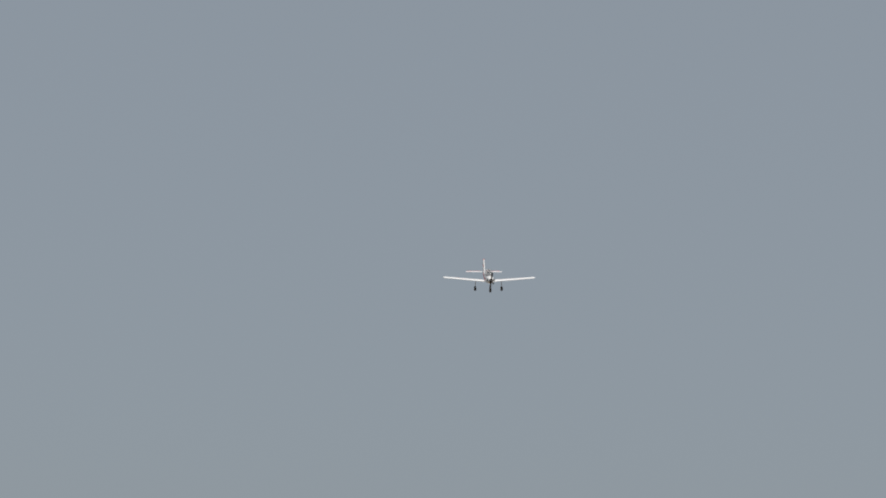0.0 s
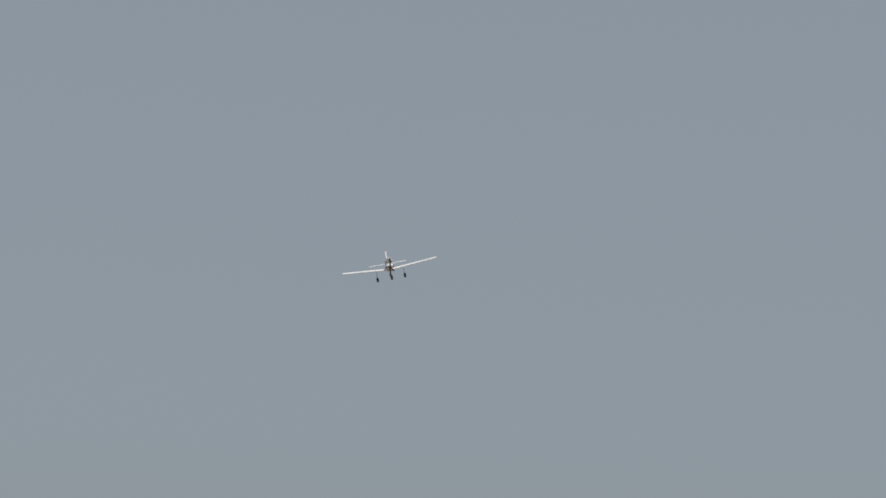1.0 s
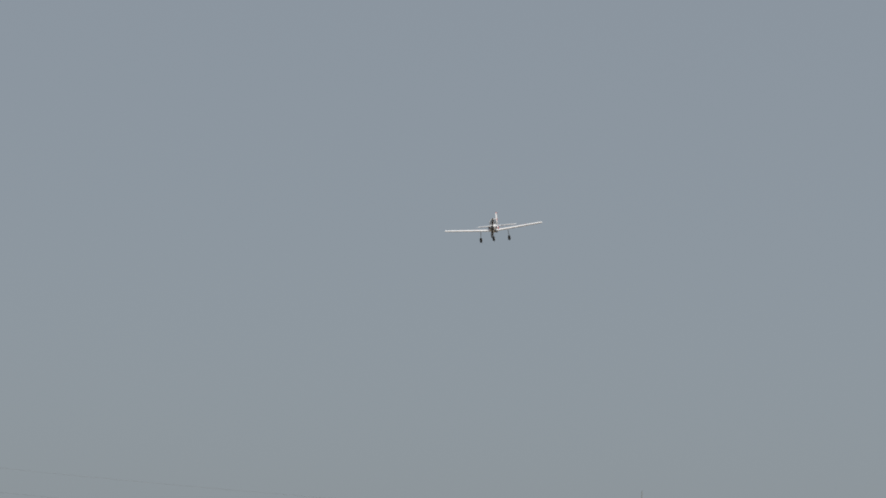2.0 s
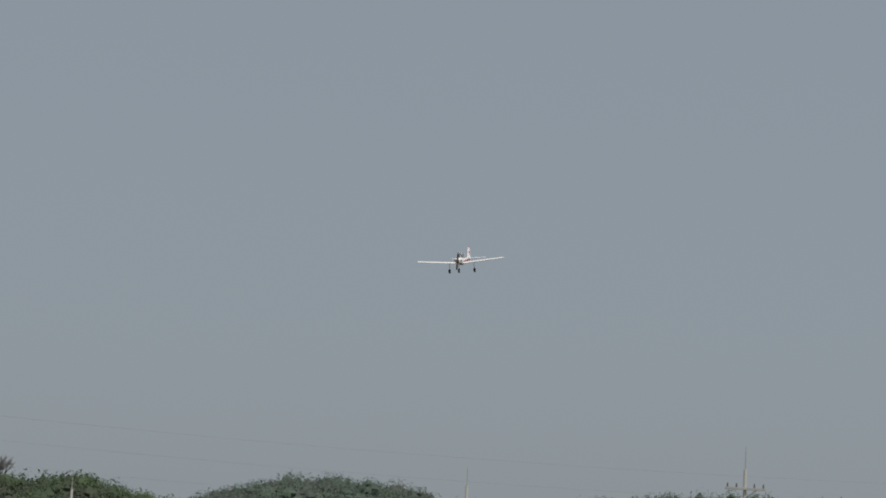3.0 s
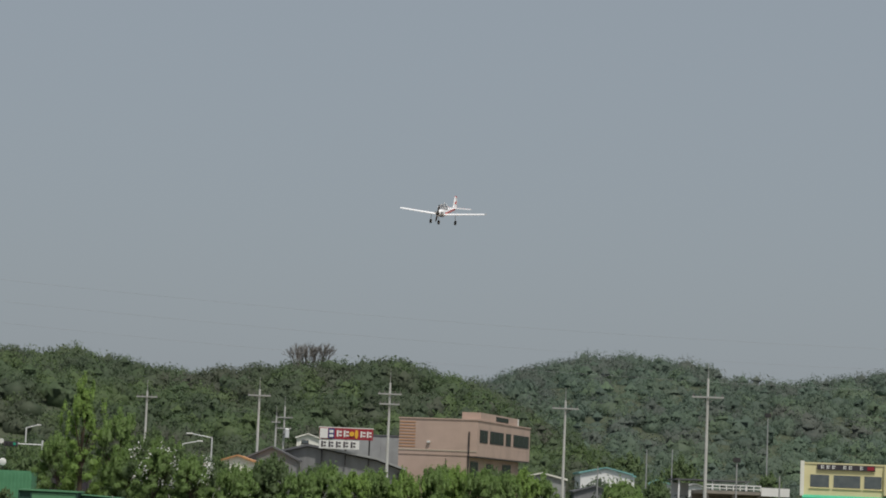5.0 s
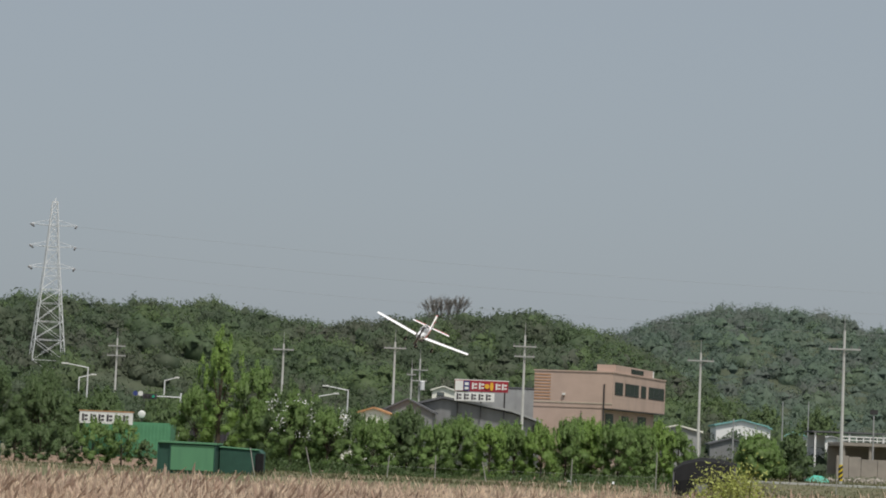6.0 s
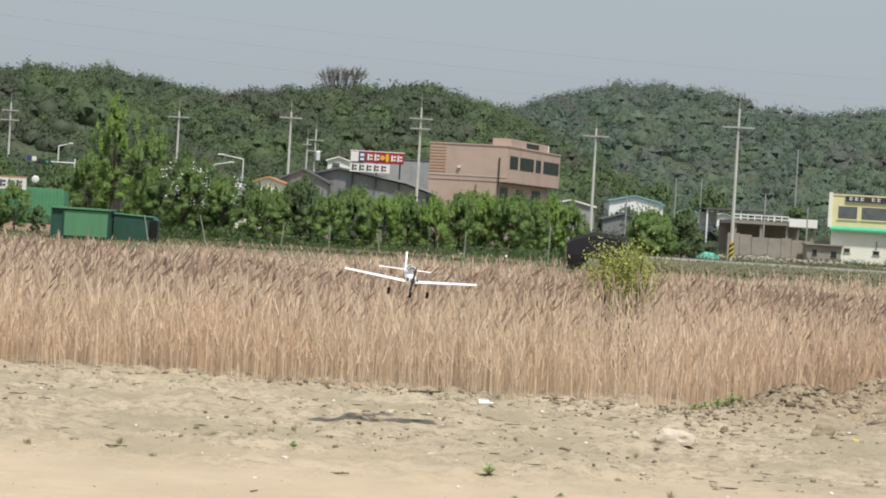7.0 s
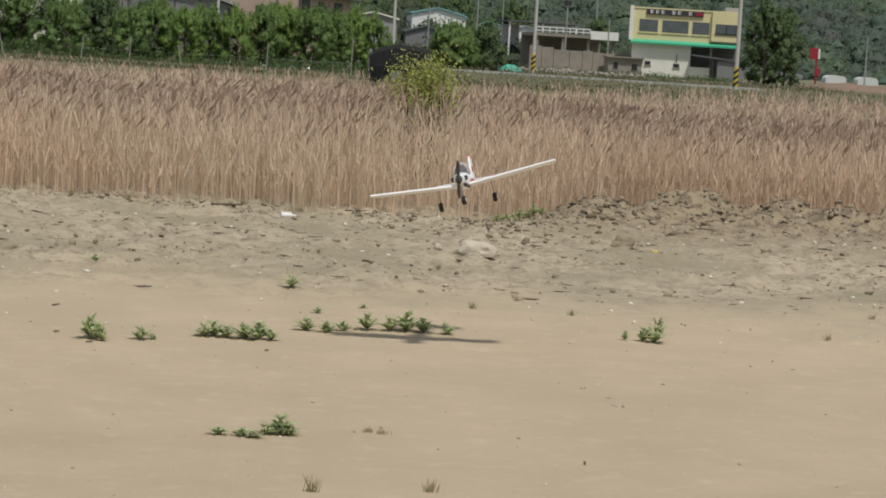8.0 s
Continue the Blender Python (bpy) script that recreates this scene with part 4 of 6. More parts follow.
def warehouse():
    w = empty("warehouse", (0, 0, 0))
    part("wall", prismed([(-13.2, -0.2), (-1.1, -0.2), (-1.1, 3.95), (-3.6, 4.75), (-9.8, 5.8), (-13.2, 4.9)], "y", 229.0, 243.0), GREY_SHEET, w)
    part("roof", prismed([(-13.6, 4.86), (-9.8, 5.86), (-3.6, 4.82), (-0.9, 3.95), (-0.9, 4.13), (-3.6, 5.05), (-9.8, 6.06), (-13.6, 5.05)], "y", 228.6, 243.2), DARK_ROOF, w, "dark grey sagging sheet roof")
    part("edge_flashing", prismed([(-8.2, 5.65), (-3.6, 4.9), (-0.9, 4.0), (-0.9, 4.16), (-3.6, 5.1), (-8.2, 5.85)], "y", 228.48, 228.6), PALE_SHEET, w)
    for i in range(10):
        x = -12.6 + i * 1.2
        part("wall_rib", boxed(x, x + 0.06, 228.93, 229.02, 0, 3.9), GREY_SHEET, w)
    part("downpipe", tubed((-1.6, 228.9, 0), (-1.6, 228.9, 3.8), 0.06, sides=8), DARK_METAL, w)
    tagged(w, "dark grey metal warehouse with a shallow roof", "warehouse")
    a = empty("annex_building", (0, 0, 0))
    part("wall", boxed(-8.2, -1.2, 244.5, 254, -0.2, 7.35), PALE_SHEET, a)
    part("roof", boxed(-8.35, -1.1, 244.4, 254.1, 7.35, 7.5, bevel=0.02), DARK_ROOF, a)
    for i in range(6):
        part("wall_panel", boxed(-8.1 + i * 1.15, -7.02 + i * 1.15, 244.45, 244.52, 4.6, 7.3, bevel=0.01), PALE_SHEET, a)
    tagged(a, "pale grey sheet-metal annex behind the warehouse", "building")


warehouse()


def glyph(parent, x, y, z, s, mat, rng, name="bar"):
    """Plain bars the size of one letter block."""
    part(name, boxed(x, x + s * 0.28, y - 0.02, y, z, z + s), mat, parent)
    part(name, boxed(x + s * 0.36, x + s * 0.8, y - 0.02, y, z + s * 0.62, z + s * 0.9), mat, parent)
    part(name, boxed(x + s * 0.36, x + s * 0.8, y - 0.02, y, z + s * 0.1, z + s * 0.35), mat, parent)


def roof_signs():
    s = empty("roof_sign", (-0.1, 3.3, 0.07))
    part("board", boxed(-8.7, -3.9, 225.0, 225.25, 6.5, 7.5, bevel=0.02), SIGN_RED, s, "dark red board")
    part("frame", boxed(-8.76, -3.84, 225.02, 225.3, 7.5, 7.57), SIGN_WHITE, s)
    part("white_panel", boxed(-8.66, -7.95, 224.94, 225.0, 6.56, 7.44), SIGN_WHITE, s)
    part("blue_panel", boxed(-7.9, -7.35, 224.94, 225.0, 6.56, 7.44), SIGN_BLUE, s)
    part("emblem", boxed(-7.8, -7.45, 224.9, 224.94, 7.05, 7.3), SIGN_WHITE, s)
    part("emblem", boxed(-7.8, -7.45, 224.9, 224.94, 6.68, 6.9), SIGN_WHITE, s)
    for i in range(2):
        glyph(s, -7.15 + i * 0.62, 225.0, 6.72, 0.58, SIGN_WHITE, random)
    part("disc", tubed((-5.8, 224.93, 7.0), (-5.8, 225.0, 7.0), 0.22, 0.22, 16), SIGN_YELLOW, s)
    part("oval", prismed([(-5.38 + 0.16 * math.cos(a / 12 * math.tau), 7.0 + 0.4 * math.sin(a / 12 * math.tau)) for a in range(12)], "y", 224.94, 225.0), SIGN_YELLOW, s)
    for i in range(2):
        glyph(s, -5.02 + i * 0.56, 225.0, 6.72, 0.55, SIGN_WHITE, random)
    for x in (-8.4, -6.3, -4.2):
        part("post", tubed((x, 225.45, 4.2), (x, 225.45, 7.3), 0.07, sides=7), DARK_METAL, s)
    tagged(s, "red rooftop sign with white, blue and yellow panels", "sign")
    w = empty("name_sign", (-0.1, 3.3, 0.07))
    part("board", boxed(-8.7, -5.1, 225.02, 225.2, 5.62, 6.42, bevel=0.02), SIGN_WHITE, w)
    for i in range(5):
        glyph(w, -8.5 + i * 0.66, 225.02, 5.76, 0.54, SIGN_DARK, random)
    tagged(w, "white sign board with dark bars below the red sign", "sign")


roof_signs()


def gable_house(name, at, wx, dy, eave, peak, wall_mat, roof_mat, label, windows=(), category="building", ridge_x=0.5, rz=0.0):
    b = empty(name, at, rz)
    px = -wx / 2 + wx * ridge_x
    part("wall", prismed([(-wx / 2, -0.2), (wx / 2, -0.2), (wx / 2, eave), (px, peak), (-wx / 2, eave)], "y", 0, dy), wall_mat, b)
    t = 0.14
    for s, x in (("roof", -wx / 2 - 0.2), ("roof", wx / 2 + 0.2)):
        part(s, prismed([(x, eave - 0.05), (px, peak + 0.01), (px, peak + t), (x, eave + t)], "y", -0.25, dy + 0.25), roof_mat, b)
    for x0, x1, z0, z1 in windows:
        window(b, x0, x1, z0, z1, 0.0, GREY_GLASS)
    return tagged(b, label, category)


gable_house("white_shed", (22.3, 300, 0), 6.0, 12, 5.3, 6.0, WHITE_WALL, TEAL_ROOF, "white shed with a pale teal roof and one window", [(-1.2, -0.5, 4.1, 4.7)], ridge_x=0.5)
gable_house("white_shed", (25.2, 310, 0), 2.6, 14, 5.2, 5.7, WHITE_WALL, TEAL_ROOF, "low white shed with a teal roof", ridge_x=0.3)
gable_house("grey_shed", (20.2, 288, 0), 4.6, 8, 3.0, 3.7, GREY_SHEET, DARK_ROOF, "small shed with a grey sheet roof", [(0.6, 1.5, 1.9, 2.6)])
gable_house("white_shed", (31.2, 322, 0), 3.6, 16, 4.3, 5.0, WHITE_WALL, TEAL_ROOF, "long white shed with a teal roof", ridge_x=0.3)
gable_house("white_shed", (35.0, 320, 0), 3.4, 16, 4.2, 4.7, WHITE_WALL, PALE_SHEET, "long white shed with a grey roof")
gable_house("tiled_house", (-15.0, 214, 0), 5.2, 7, 3.6, 4.5, CREAM_WALL, ORANGE_ROOF, "small cream house with an orange tiled roof", [(-1.6, -0.5, 2.0, 3.0), (0.5, 1.6, 2.0, 3.0)])
gable_house("grey_house", (-12.6, 222, 0), 4.4, 6, 4.4, 5.5, GREY_SHEET, DARK_ROOF, "house with a dark grey pitched roof")
gable_house("white_house", (-20.4, 216, 0), 3.4, 6, 3.4, 4.1, WHITE_WALL, PALE_SHEET, "small white house hidden by shrubs", [(-0.9, 0.4, 1.8, 2.8)])
gable_house("far_house", (13.2, 268, 0), 5.0, 7, 4.1, 4.7, PALE_SHEET, CREAM_WALL, "pale low house behind the trees", [(-1.4, -0.2, 2.4, 3.4)])


def parking_deck():
    d = empty("parking_deck", (0, 0, 0))
    part("deck", boxed(27.6, 35.6, 244, 256, 3.2, 3.55, bevel=0.03), OLD_CONCRETE, d)
    part("fascia", boxed(33.0, 35.7, 243.8, 244, 3.15, 3.95), WHITE_WALL, d, "white end panel")
    for i in range(9):
        part("rail_post", boxed(27.7 + i * 0.65, 27.78 + i * 0.65, 243.95, 244.05, 3.55, 4.05), WHITE_WALL, d)
    part("top_rail", boxed(27.6, 33.0, 243.95, 244.05, 4.02, 4.12), WHITE_WALL, d)
    part("lower_rail", boxed(27.6, 33.0, 243.93, 244.03, 3.72, 3.8), WHITE_WALL, d)
    for x in (27.9, 30.4, 32.9, 35.3):
        part("column", boxed(x - 0.12, x + 0.12, 244.2, 244.5, -0.1, 3.2), OLD_CONCRETE, d)
    part("back_wall", boxed(27.6, 35.6, 255.5, 256, -0.1, 3.2), OLD_CONCRETE, d)
    tagged(d, "grey concrete parking deck with a white railing", "parking deck")
    roof = empty("carport_roof", (0, 0, 0))
    part("sheet", boxed(26.2, 33.8, 258, 266, 4.55, 4.68), DARK_ROOF, roof)
    for x in (26.6, 30.0, 33.4):
        part("post", boxed(x - 0.08, x + 0.08, 258.2, 258.4, -0.1, 4.55), WHITE_WALL, roof)
    part("white_wall", boxed(26.4, 28.2, 264, 264.2, 0, 4.3), WHITE_WALL, roof)
    tagged(roof, "flat sheet roof on white posts", "carport")
    wall = empty("yard_wall", (0, 0, 0))
    rng = np.random.default_rng(8)
    x = 26.2
    while x < 36.4:
        w = rng.uniform(0.9, 1.6)
        part("wall_panel", boxed(x, min(x + w, 36.6) - 0.03, 235.0, 235.25, -0.1, 1.9 + rng.uniform(-0.12, 0.35), bevel=0.02), OLD_CONCRETE, wall)
        x += w
    tagged(wall, "stained old concrete yard wall beside the road", "wall", kind="structure")
    hut = empty("low_hut", (0, 0, 0))
    part("wall", boxed(33.1, 36.2, 231.6, 234.4, -0.1, 1.55), OLD_CONCRETE, hut)
    part("roof", boxed(32.9, 36.4, 231.3, 234.6, 1.55, 1.68, bevel=0.02), OLD_CONCRETE, hut)
    window(hut, 33.6, 34.0, 0.7, 1.15, 231.6)
    window(hut, 35.3, 35.8, 0.6, 1.05, 231.6)
    tagged(hut, "low weathered concrete hut with small windows below the yard wall", "hut")


parking_deck()


def yellow_building():
    b = empty("restaurant_building", (0, 0, 0))
    part("upper_wall", boxed(35.0, 42.4, 232, 241, 3.3, 6.2, bevel=0.02), YELLOW_WALL, b)
    part("upper_wing", boxed(42.4, 45.0, 231.7, 240, 3.55, 6.35, bevel=0.02), YELLOW_WALL, b)
    part("parapet", boxed(34.9, 42.45, 231.94, 241.06, 6.2, 6.34), YELLOW_WALL, b)
    part("corner_pillar", boxed(34.9, 35.25, 231.8, 232.2, 3.3, 6.45), CREAM_WALL, b)
    banner = part("banner", boxed(36.4, 41.6, 231.85, 231.95, 5.7, 6.2), SIGN_DARK, b, "dark sign band with pale and red bars")
    for i in range(8):
        if i not in (3, 6):
            glyph(banner, 36.75 + i * 0.5, 231.85, 5.79, 0.34, SIGN_WHITE, random)
    part("red_block", boxed(40.9, 41.5, 231.82, 231.86, 5.78, 6.12), SIGN_RED, banner)
    for x0, x1 in ((35.75, 37.55), (37.85, 40.35), (40.6, 42.25)):
        window(b, x0, x1, 4.05, 5.3, 232.0, GREY_GLASS, YELLOW_WALL, 1)
    window(b, 42.75, 44.7, 4.25, 5.15, 231.7, GREY_GLASS, DARK_METAL, 2)
    part("awning", prismed([(231.55, 3.0), (232.05, 3.28), (232.05, 3.42), (231.55, 3.16)], "x", 35.1, 44.9), GREEN_AWNING, b, "bright green awning")
    part("lower_wall", boxed(35.25, 40.65, 232.1, 240, -0.1, 3.0), CREAM_WALL, b)
    part("low_box", boxed(40.65, 42.45, 231.2, 234, -0.1, 1.12, bevel=0.02), CREAM_WALL, b)
    part("back_wall", boxed(40.6, 44.9, 236, 240, -0.1, 3.3), DARK_ROOF, b)
    for x in (42.5, 44.8):
        part("column", boxed(x - 0.1, x + 0.1, 232.0, 232.2, -0.1, 3.3), OLD_CONCRETE, b)
    window(b, 36.5, 37.05, 1.05, 1.45, 232.1, DARK_GLASS, OLD_CONCRETE)
    window(b, 39.1, 39.7, 0.95, 1.35, 232.1, DARK_GLASS, OLD_CONCRETE)
    part("vent_pipe", tubed((39.4, 231.95, 1.4), (39.4, 231.95, 2.2), 0.04, sides=7), DARK_METAL, b)
    part("rooftop_unit", boxed(43.6, 44.8, 233, 235, 6.35, 6.75), PALE_SHEET, b)
    b.matrix_basis = pose(34.9, 232, 0, 0, 0, -8.6) @ pose(-34.9, -232, 0)
    tagged(b, "yellow two-storey building with a green awning over cream walls", "building")
    r = empty("lean_to", (0, 0, 0))
    part("roof", prismed([(40.7, 2.3), (45.6, 1.9), (45.6, 1.76), (40.7, 2.16)], "y", 230.4, 231.9), DARK_ROOF, r)
    part("wall", boxed(43.1, 45.5, 230.6, 231.8, -0.1, 1.8), GREY_SHEET, r)
    part("post", boxed(42.6, 42.75, 230.5, 230.65, -0.1, 2.0), DARK_METAL, r)
    r.matrix_basis = pose(34.9, 232, 0, 0, 0, -8.6) @ pose(-34.9, -232, 0)
    tagged(r, "grey lean-to shed against the yellow building", "shed")


yellow_building()


# ---- yard things behind the reeds ----
def feed_boxes():
    g = empty("green_pen", (-16.35, 116, 0))
    part("frame", boxed(-1.55, 1.08, 0, 2.0, -0.15, 1.28, bevel=0.02), GREEN_NET, g, "dark green sides")
    part("front_panel", boxed(-1.0, 1.06, -0.05, 0.0, 0.05, 1.2, bevel=0.01), GREEN_TARP, g, "pale green tarpaulin front")
    part("top_sheet", prismed([(-1.62, 1.28), (1.14, 1.26), (1.14, 1.33), (-1.62, 1.36)], "y", -0.12, 2.1), GREEN_TARP, g)
    for x in (-1.55, -1.0, 1.05):
        part("corner_post", boxed(x - 0.035, x + 0.035, -0.08, 0.0, -0.15, 1.3), GREEN_NET, g)
    tagged(g, "box-shaped pen covered in pale and dark green tarpaulin", "pen")
    n = empty("net_pen", (-14.3, 117, 0))
    part("net", prismed([(-0.9, -0.15), (1.0, -0.15), (1.02, 0.95), (0.85, 1.12), (-0.9, 1.2)], "y", 0, 1.8), GREEN_NET, n)
    part("rail", tubed((-0.92, -0.03, 1.18), (0.9, -0.03, 1.1), 0.03, sides=6), GREEN_TARP, n)
    part("dark_end", boxed(0.75, 1.12, -0.1, 0.3, -0.1, 0.95, bevel=0.05), BLACK_NET, n)
    tagged(n, "low pen wrapped in dark green netting", "pen")
    t = empty("green_tank", (-27.75, 125, 0))
    part("drum", tubed((0, 0, 0), (0, 0, 0.95), 0.62, 0.6, 18), GREEN_NET, t)
    part("dome", tubed((0, 0, 0.95), (0, 0, 1.15), 0.6, 0.3, 18), GREEN_NET, t)
    tagged(t, "dark green round tank at the edge of the reeds", "tank")
    b = empty("teal_box", (-28.55, 123, 0))
    part("body", boxed(-0.5, 0.4, 0, 0.8, 0, 0.45, bevel=0.03), TEAL_ROOF, b)
    part("lid", boxed(-0.54, 0.44, -0.04, 0.84, 0.45, 0.5, bevel=0.01), TEAL_ROOF, b)
    tagged(b, "pale teal box beside the tank", "box")


feed_boxes()


def container_and_sign():
    c = empty("shipping_container", (-27.8, 166, 0))
    part("body", boxed(-2.9, 2.9, 0, 2.4, 0.05, 2.35, bevel=0.02), GREEN_STEEL, c)
    for i in range(24):
        x = -2.8 + i * 0.24
        part("rib", boxed(x, x + 0.1, -0.05, 0.01, 0.2, 2.25), GREEN_STEEL, c)
    part("skid", boxed(-2.9, 2.9, 0.1, 0.3, -0.05, 0.06), DARK_METAL, c)
    tagged(c, "bright green ribbed steel container", "container")
    s = empty("board_sign", (-29.0, 165, 0))
    part("board", boxed(-1.75, 1.75, 0, 0.12, 2.14, 2.93, bevel=0.01), SIGN_WHITE, s)
    part("edge", boxed(-1.8, 1.8, -0.02, 0.14, 2.93, 3.0), ORANGE_ROOF, s)
    for i in range(6):
        glyph(s, -1.58 + i * 0.54, 0, 2.3, 0.46, SIGN_DARK, random)
    for x in (-1.5, 1.5):
        part("post", boxed(x - 0.05, x + 0.05, 0.12, 0.22, -0.1, 2.9), DARK_METAL, s)
    tagged(s, "white company sign board with dark bars over the container", "sign")
    d = empty("satellite_dish", (-26.9, 166.4, 2.33))
    bm = bmesh.new()
    bmesh.ops.create_uvsphere(bm, u_segments=16, v_segments=8, radius=0.25)
    for v in bm.verts:
        v.co.y *= 0.25
    part("dish", bm, SIGN_WHITE, d).location = (0, 0, 0.55)
    part("mount", tubed((0, 0.1, 0), (0, 0.1, 0.55), 0.04, sides=6), DARK_METAL, d)
    tagged(d, "small white satellite dish on the container", "satellite dish")
    k = empty("dark_truck", (-22.8, 168, 0))
    part("body", boxed(-1.2, 1.3, 0, 2.0, 0.5, 2.1, bevel=0.15), SIGN_DARK, k)
    part("load_cover", prismed([(-1.1, 2.05), (1.25, 2.05), (1.0, 2.5), (-0.6, 2.55)], "y", 0.1, 1.9), BLACK_NET, k)
    for x in (-0.8, 0.9):
        part("wheel", tubed((x, -0.05, 0.45), (x, 0.25, 0.45), 0.45, 0.45, 16), BLACK_RUBBER, k)
    tagged(k, "dark covered truck parked beside the container", "truck")


container_and_sign()


def black_tent():
    t = empty("net_shelter", (6.9, 114, 0), -6)
    part("cover", loft(bmesh.new(), [[(x, y * w, -0.1 + z * hgt) for y, z in ((-0.9, 0), (-0.85, 0.45), (-0.45, 0.9), (0.1, 1.0), (0.6, 0.8), (0.9, 0.4), (0.9, 0))] for x, w, hgt in ((-1.4, 0.8, 1.2), (-1.0, 1.0, 1.5), (-0.2, 1.05, 1.72), (0.6, 1.0, 1.68), (1.4, 0.85, 1.5))]), BLACK_NET, t, smooth=False)
    part("opening", boxed(-0.35, 0.2, -1.0, -0.86, 0.0, 0.45, bevel=0.05), GREY_SHEET, t, "pale torn opening")
    part("pole", tubed((1.35, -0.7, -0.1), (1.35, -0.7, 1.2), 0.03, sides=6), WIRE_STEEL, t)
    part("pole", tubed((-1.35, -0.7, -0.1), (-1.35, -0.7, 0.95), 0.03, sides=6), WIRE_STEEL, t)
    tagged(t, "low shelter draped in black shade netting beyond the reeds", "shelter")


black_tent()


def fence_post(x, y, h, lean, label="weathered grey fence post leaning in the grass"):
    p = empty("fence_post", (x, y, -0.1))
    part("post", tubed((0, 0, 0), (lean, 0, h + 0.1), 0.026, 0.022, 7), POST_GREY, p)
    tagged(p, label, "post", "fence posts")
    return p


for x, y, h, lean in ((-10.8, 116, 1.35, -0.35), (-13.5, 116.5, 1.2, -0.25), (4.9, 118, 1.75, 0.02), (-5.35, 119, 1.2, 0.02), (-2.9, 118, 1.0, -0.22), (1.0, 119, 1.3, 0.03), (8.6, 119, 1.3, 0.05), (13.5, 121, 1.3, 0.04), (-7.6, 119, 1.1, 0.1)):
    fence_post(x, y, h, lean)
for x0, x1, z in ((-9.5, 4.9, 0.6),):
    w = part("fence_wire", tubed((x0, 119.05, z), (x1, 118.05, z), 0.003, sides=4), WIRE_STEEL)
    tagged(w, "thin wire strung between fence posts", "wire", "fence wires")


def road_edge():
    r = empty("road_kerb", (0, 0, 0))
    a, b = Vector((13.0, 176, 0)), Vector((34.0, 166.3, 0))
    n = 13
    for i in range(n):
        p, q = a.lerp(b, i / n), a.lerp(b, (i + 0.97) / n)
        bm = bmesh.new()
        d = (q - p).normalized()
        m = Matrix.Translation((p + q) / 2 + Vector((0, 0, 0.02))) @ d.to_track_quat("X", "Z").to_matrix().to_4x4() @ Matrix.Diagonal(((q - p).length, 0.3, 0.24, 1))
        bmesh.ops.create_cube(bm, size=1, matrix=m)
        part("kerb_stone", bm, CONCRETE, r)
    tagged(r, "pale concrete kerb along the country road", "kerb", kind="structure")
    bm = prismed([(13.0, 176.4), (34.0, 166.7), (36.0, 171.6), (13.0, 182.0)], "z", -0.2, 0.02)
    tagged(part("road", bm, OLD_CONCRETE), "grey worn country road beyond the reeds", "road", kind="structure")


road_edge()


def car(at, rz, paint, label):
    c = empty("car", at, rz)
    part("body", prismed([(-2.1, 0.3), (2.1, 0.3), (2.15, 0.65), (1.95, 0.85), (1.0, 0.95), (-1.3, 0.98), (-2.05, 0.85), (-2.15, 0.6)], "y", -0.85, 0.85), paint, c)
    part("cabin", prismed([(-1.5, 0.95), (1.0, 0.92), (0.45, 1.42), (-0.95, 1.45)], "y", -0.72, 0.72), paint, c)
    part("side_window", prismed([(-1.3, 0.99), (0.8, 0.97), (0.38, 1.34), (-0.9, 1.37)], "y", -0.74, -0.72), DARK_GLASS, c)
    for x in (-1.3, 1.3):
        for y in (-0.86, 0.62):
            w = part("wheel", tubed((x, y, 0.32), (x, y + 0.24, 0.32), 0.32, 0.32, 16), BLACK_RUBBER, c)
            part("hub", tubed((x, y - 0.01, 0.32), (x, y + 0.25, 0.32), 0.17, 0.17, 12), GALVANISED, w)
    part("headlight", boxed(2.05, 2.13, -0.75, -0.45, 0.6, 0.75), SIGN_WHITE, c)
    return tagged(c, label, "car")


car((64.0, 300.0, 0.0), 8, CAR_PAINT, "dull grey saloon car parked far off in the field")
car((30.6, 247.5, 0.0), 20, material("white_car_paint", (0.75, 0.75, 0.75), 0.3, second=(0.68, 0.68, 0.68), scale=2), "white car parked under the deck")


def vinyl_house(at, w, d, label):
    v = empty("plastic_greenhouse", at)
    arc = [(w / 2 * math.copysign(abs(math.cos(a / 10 * math.pi)) ** 0.45, math.cos(a / 10 * math.pi)), 0.95 * math.sin(a / 10 * math.pi) ** 0.45 if 0 < a < 10 else 0.0) for a in range(11)]
    part("cover", prismed([(x, z) for x, z in arc], "y", 0, d), VINYL, v)
    for k in range(3):
        part("hoop", prismed([(x * 1.01, z * 1.02 + 0.0) for x, z in arc], "y", 0.3 + k * d / 3, 0.36 + k * d / 3), GALVANISED, v)
    tagged(v, label, "greenhouse")


vinyl_house((71.6, 305, 0.0), 2.6, 2.2, "white plastic greenhouse in the far field")
vinyl_house((75.8, 306, 0.0), 2.6, 2.2, "white plastic greenhouse in the far field")


def red_sign():
    s = empty("roadside_sign", (58.4, 258, 0))
    part("post", tubed((0, 0, -0.1), (0, 0, 2.6), 0.1, sides=8), SIGN_RED, s)
    part("board", boxed(-0.85, 0.3, -0.1, 0.1, 2.6, 3.75, bevel=0.03), SIGN_RED, s)
    part("white_edge", boxed(0.1, 0.3, -0.14, -0.1, 2.65, 3.7), SIGN_WHITE, s)
    part("lower_board", boxed(-0.1, 0.4, -0.1, 0.1, 0.9, 1.7, bevel=0.03), SIGN_RED, s)
    tagged(s, "red roadside advertising sign with a white edge", "sign")


red_sign()


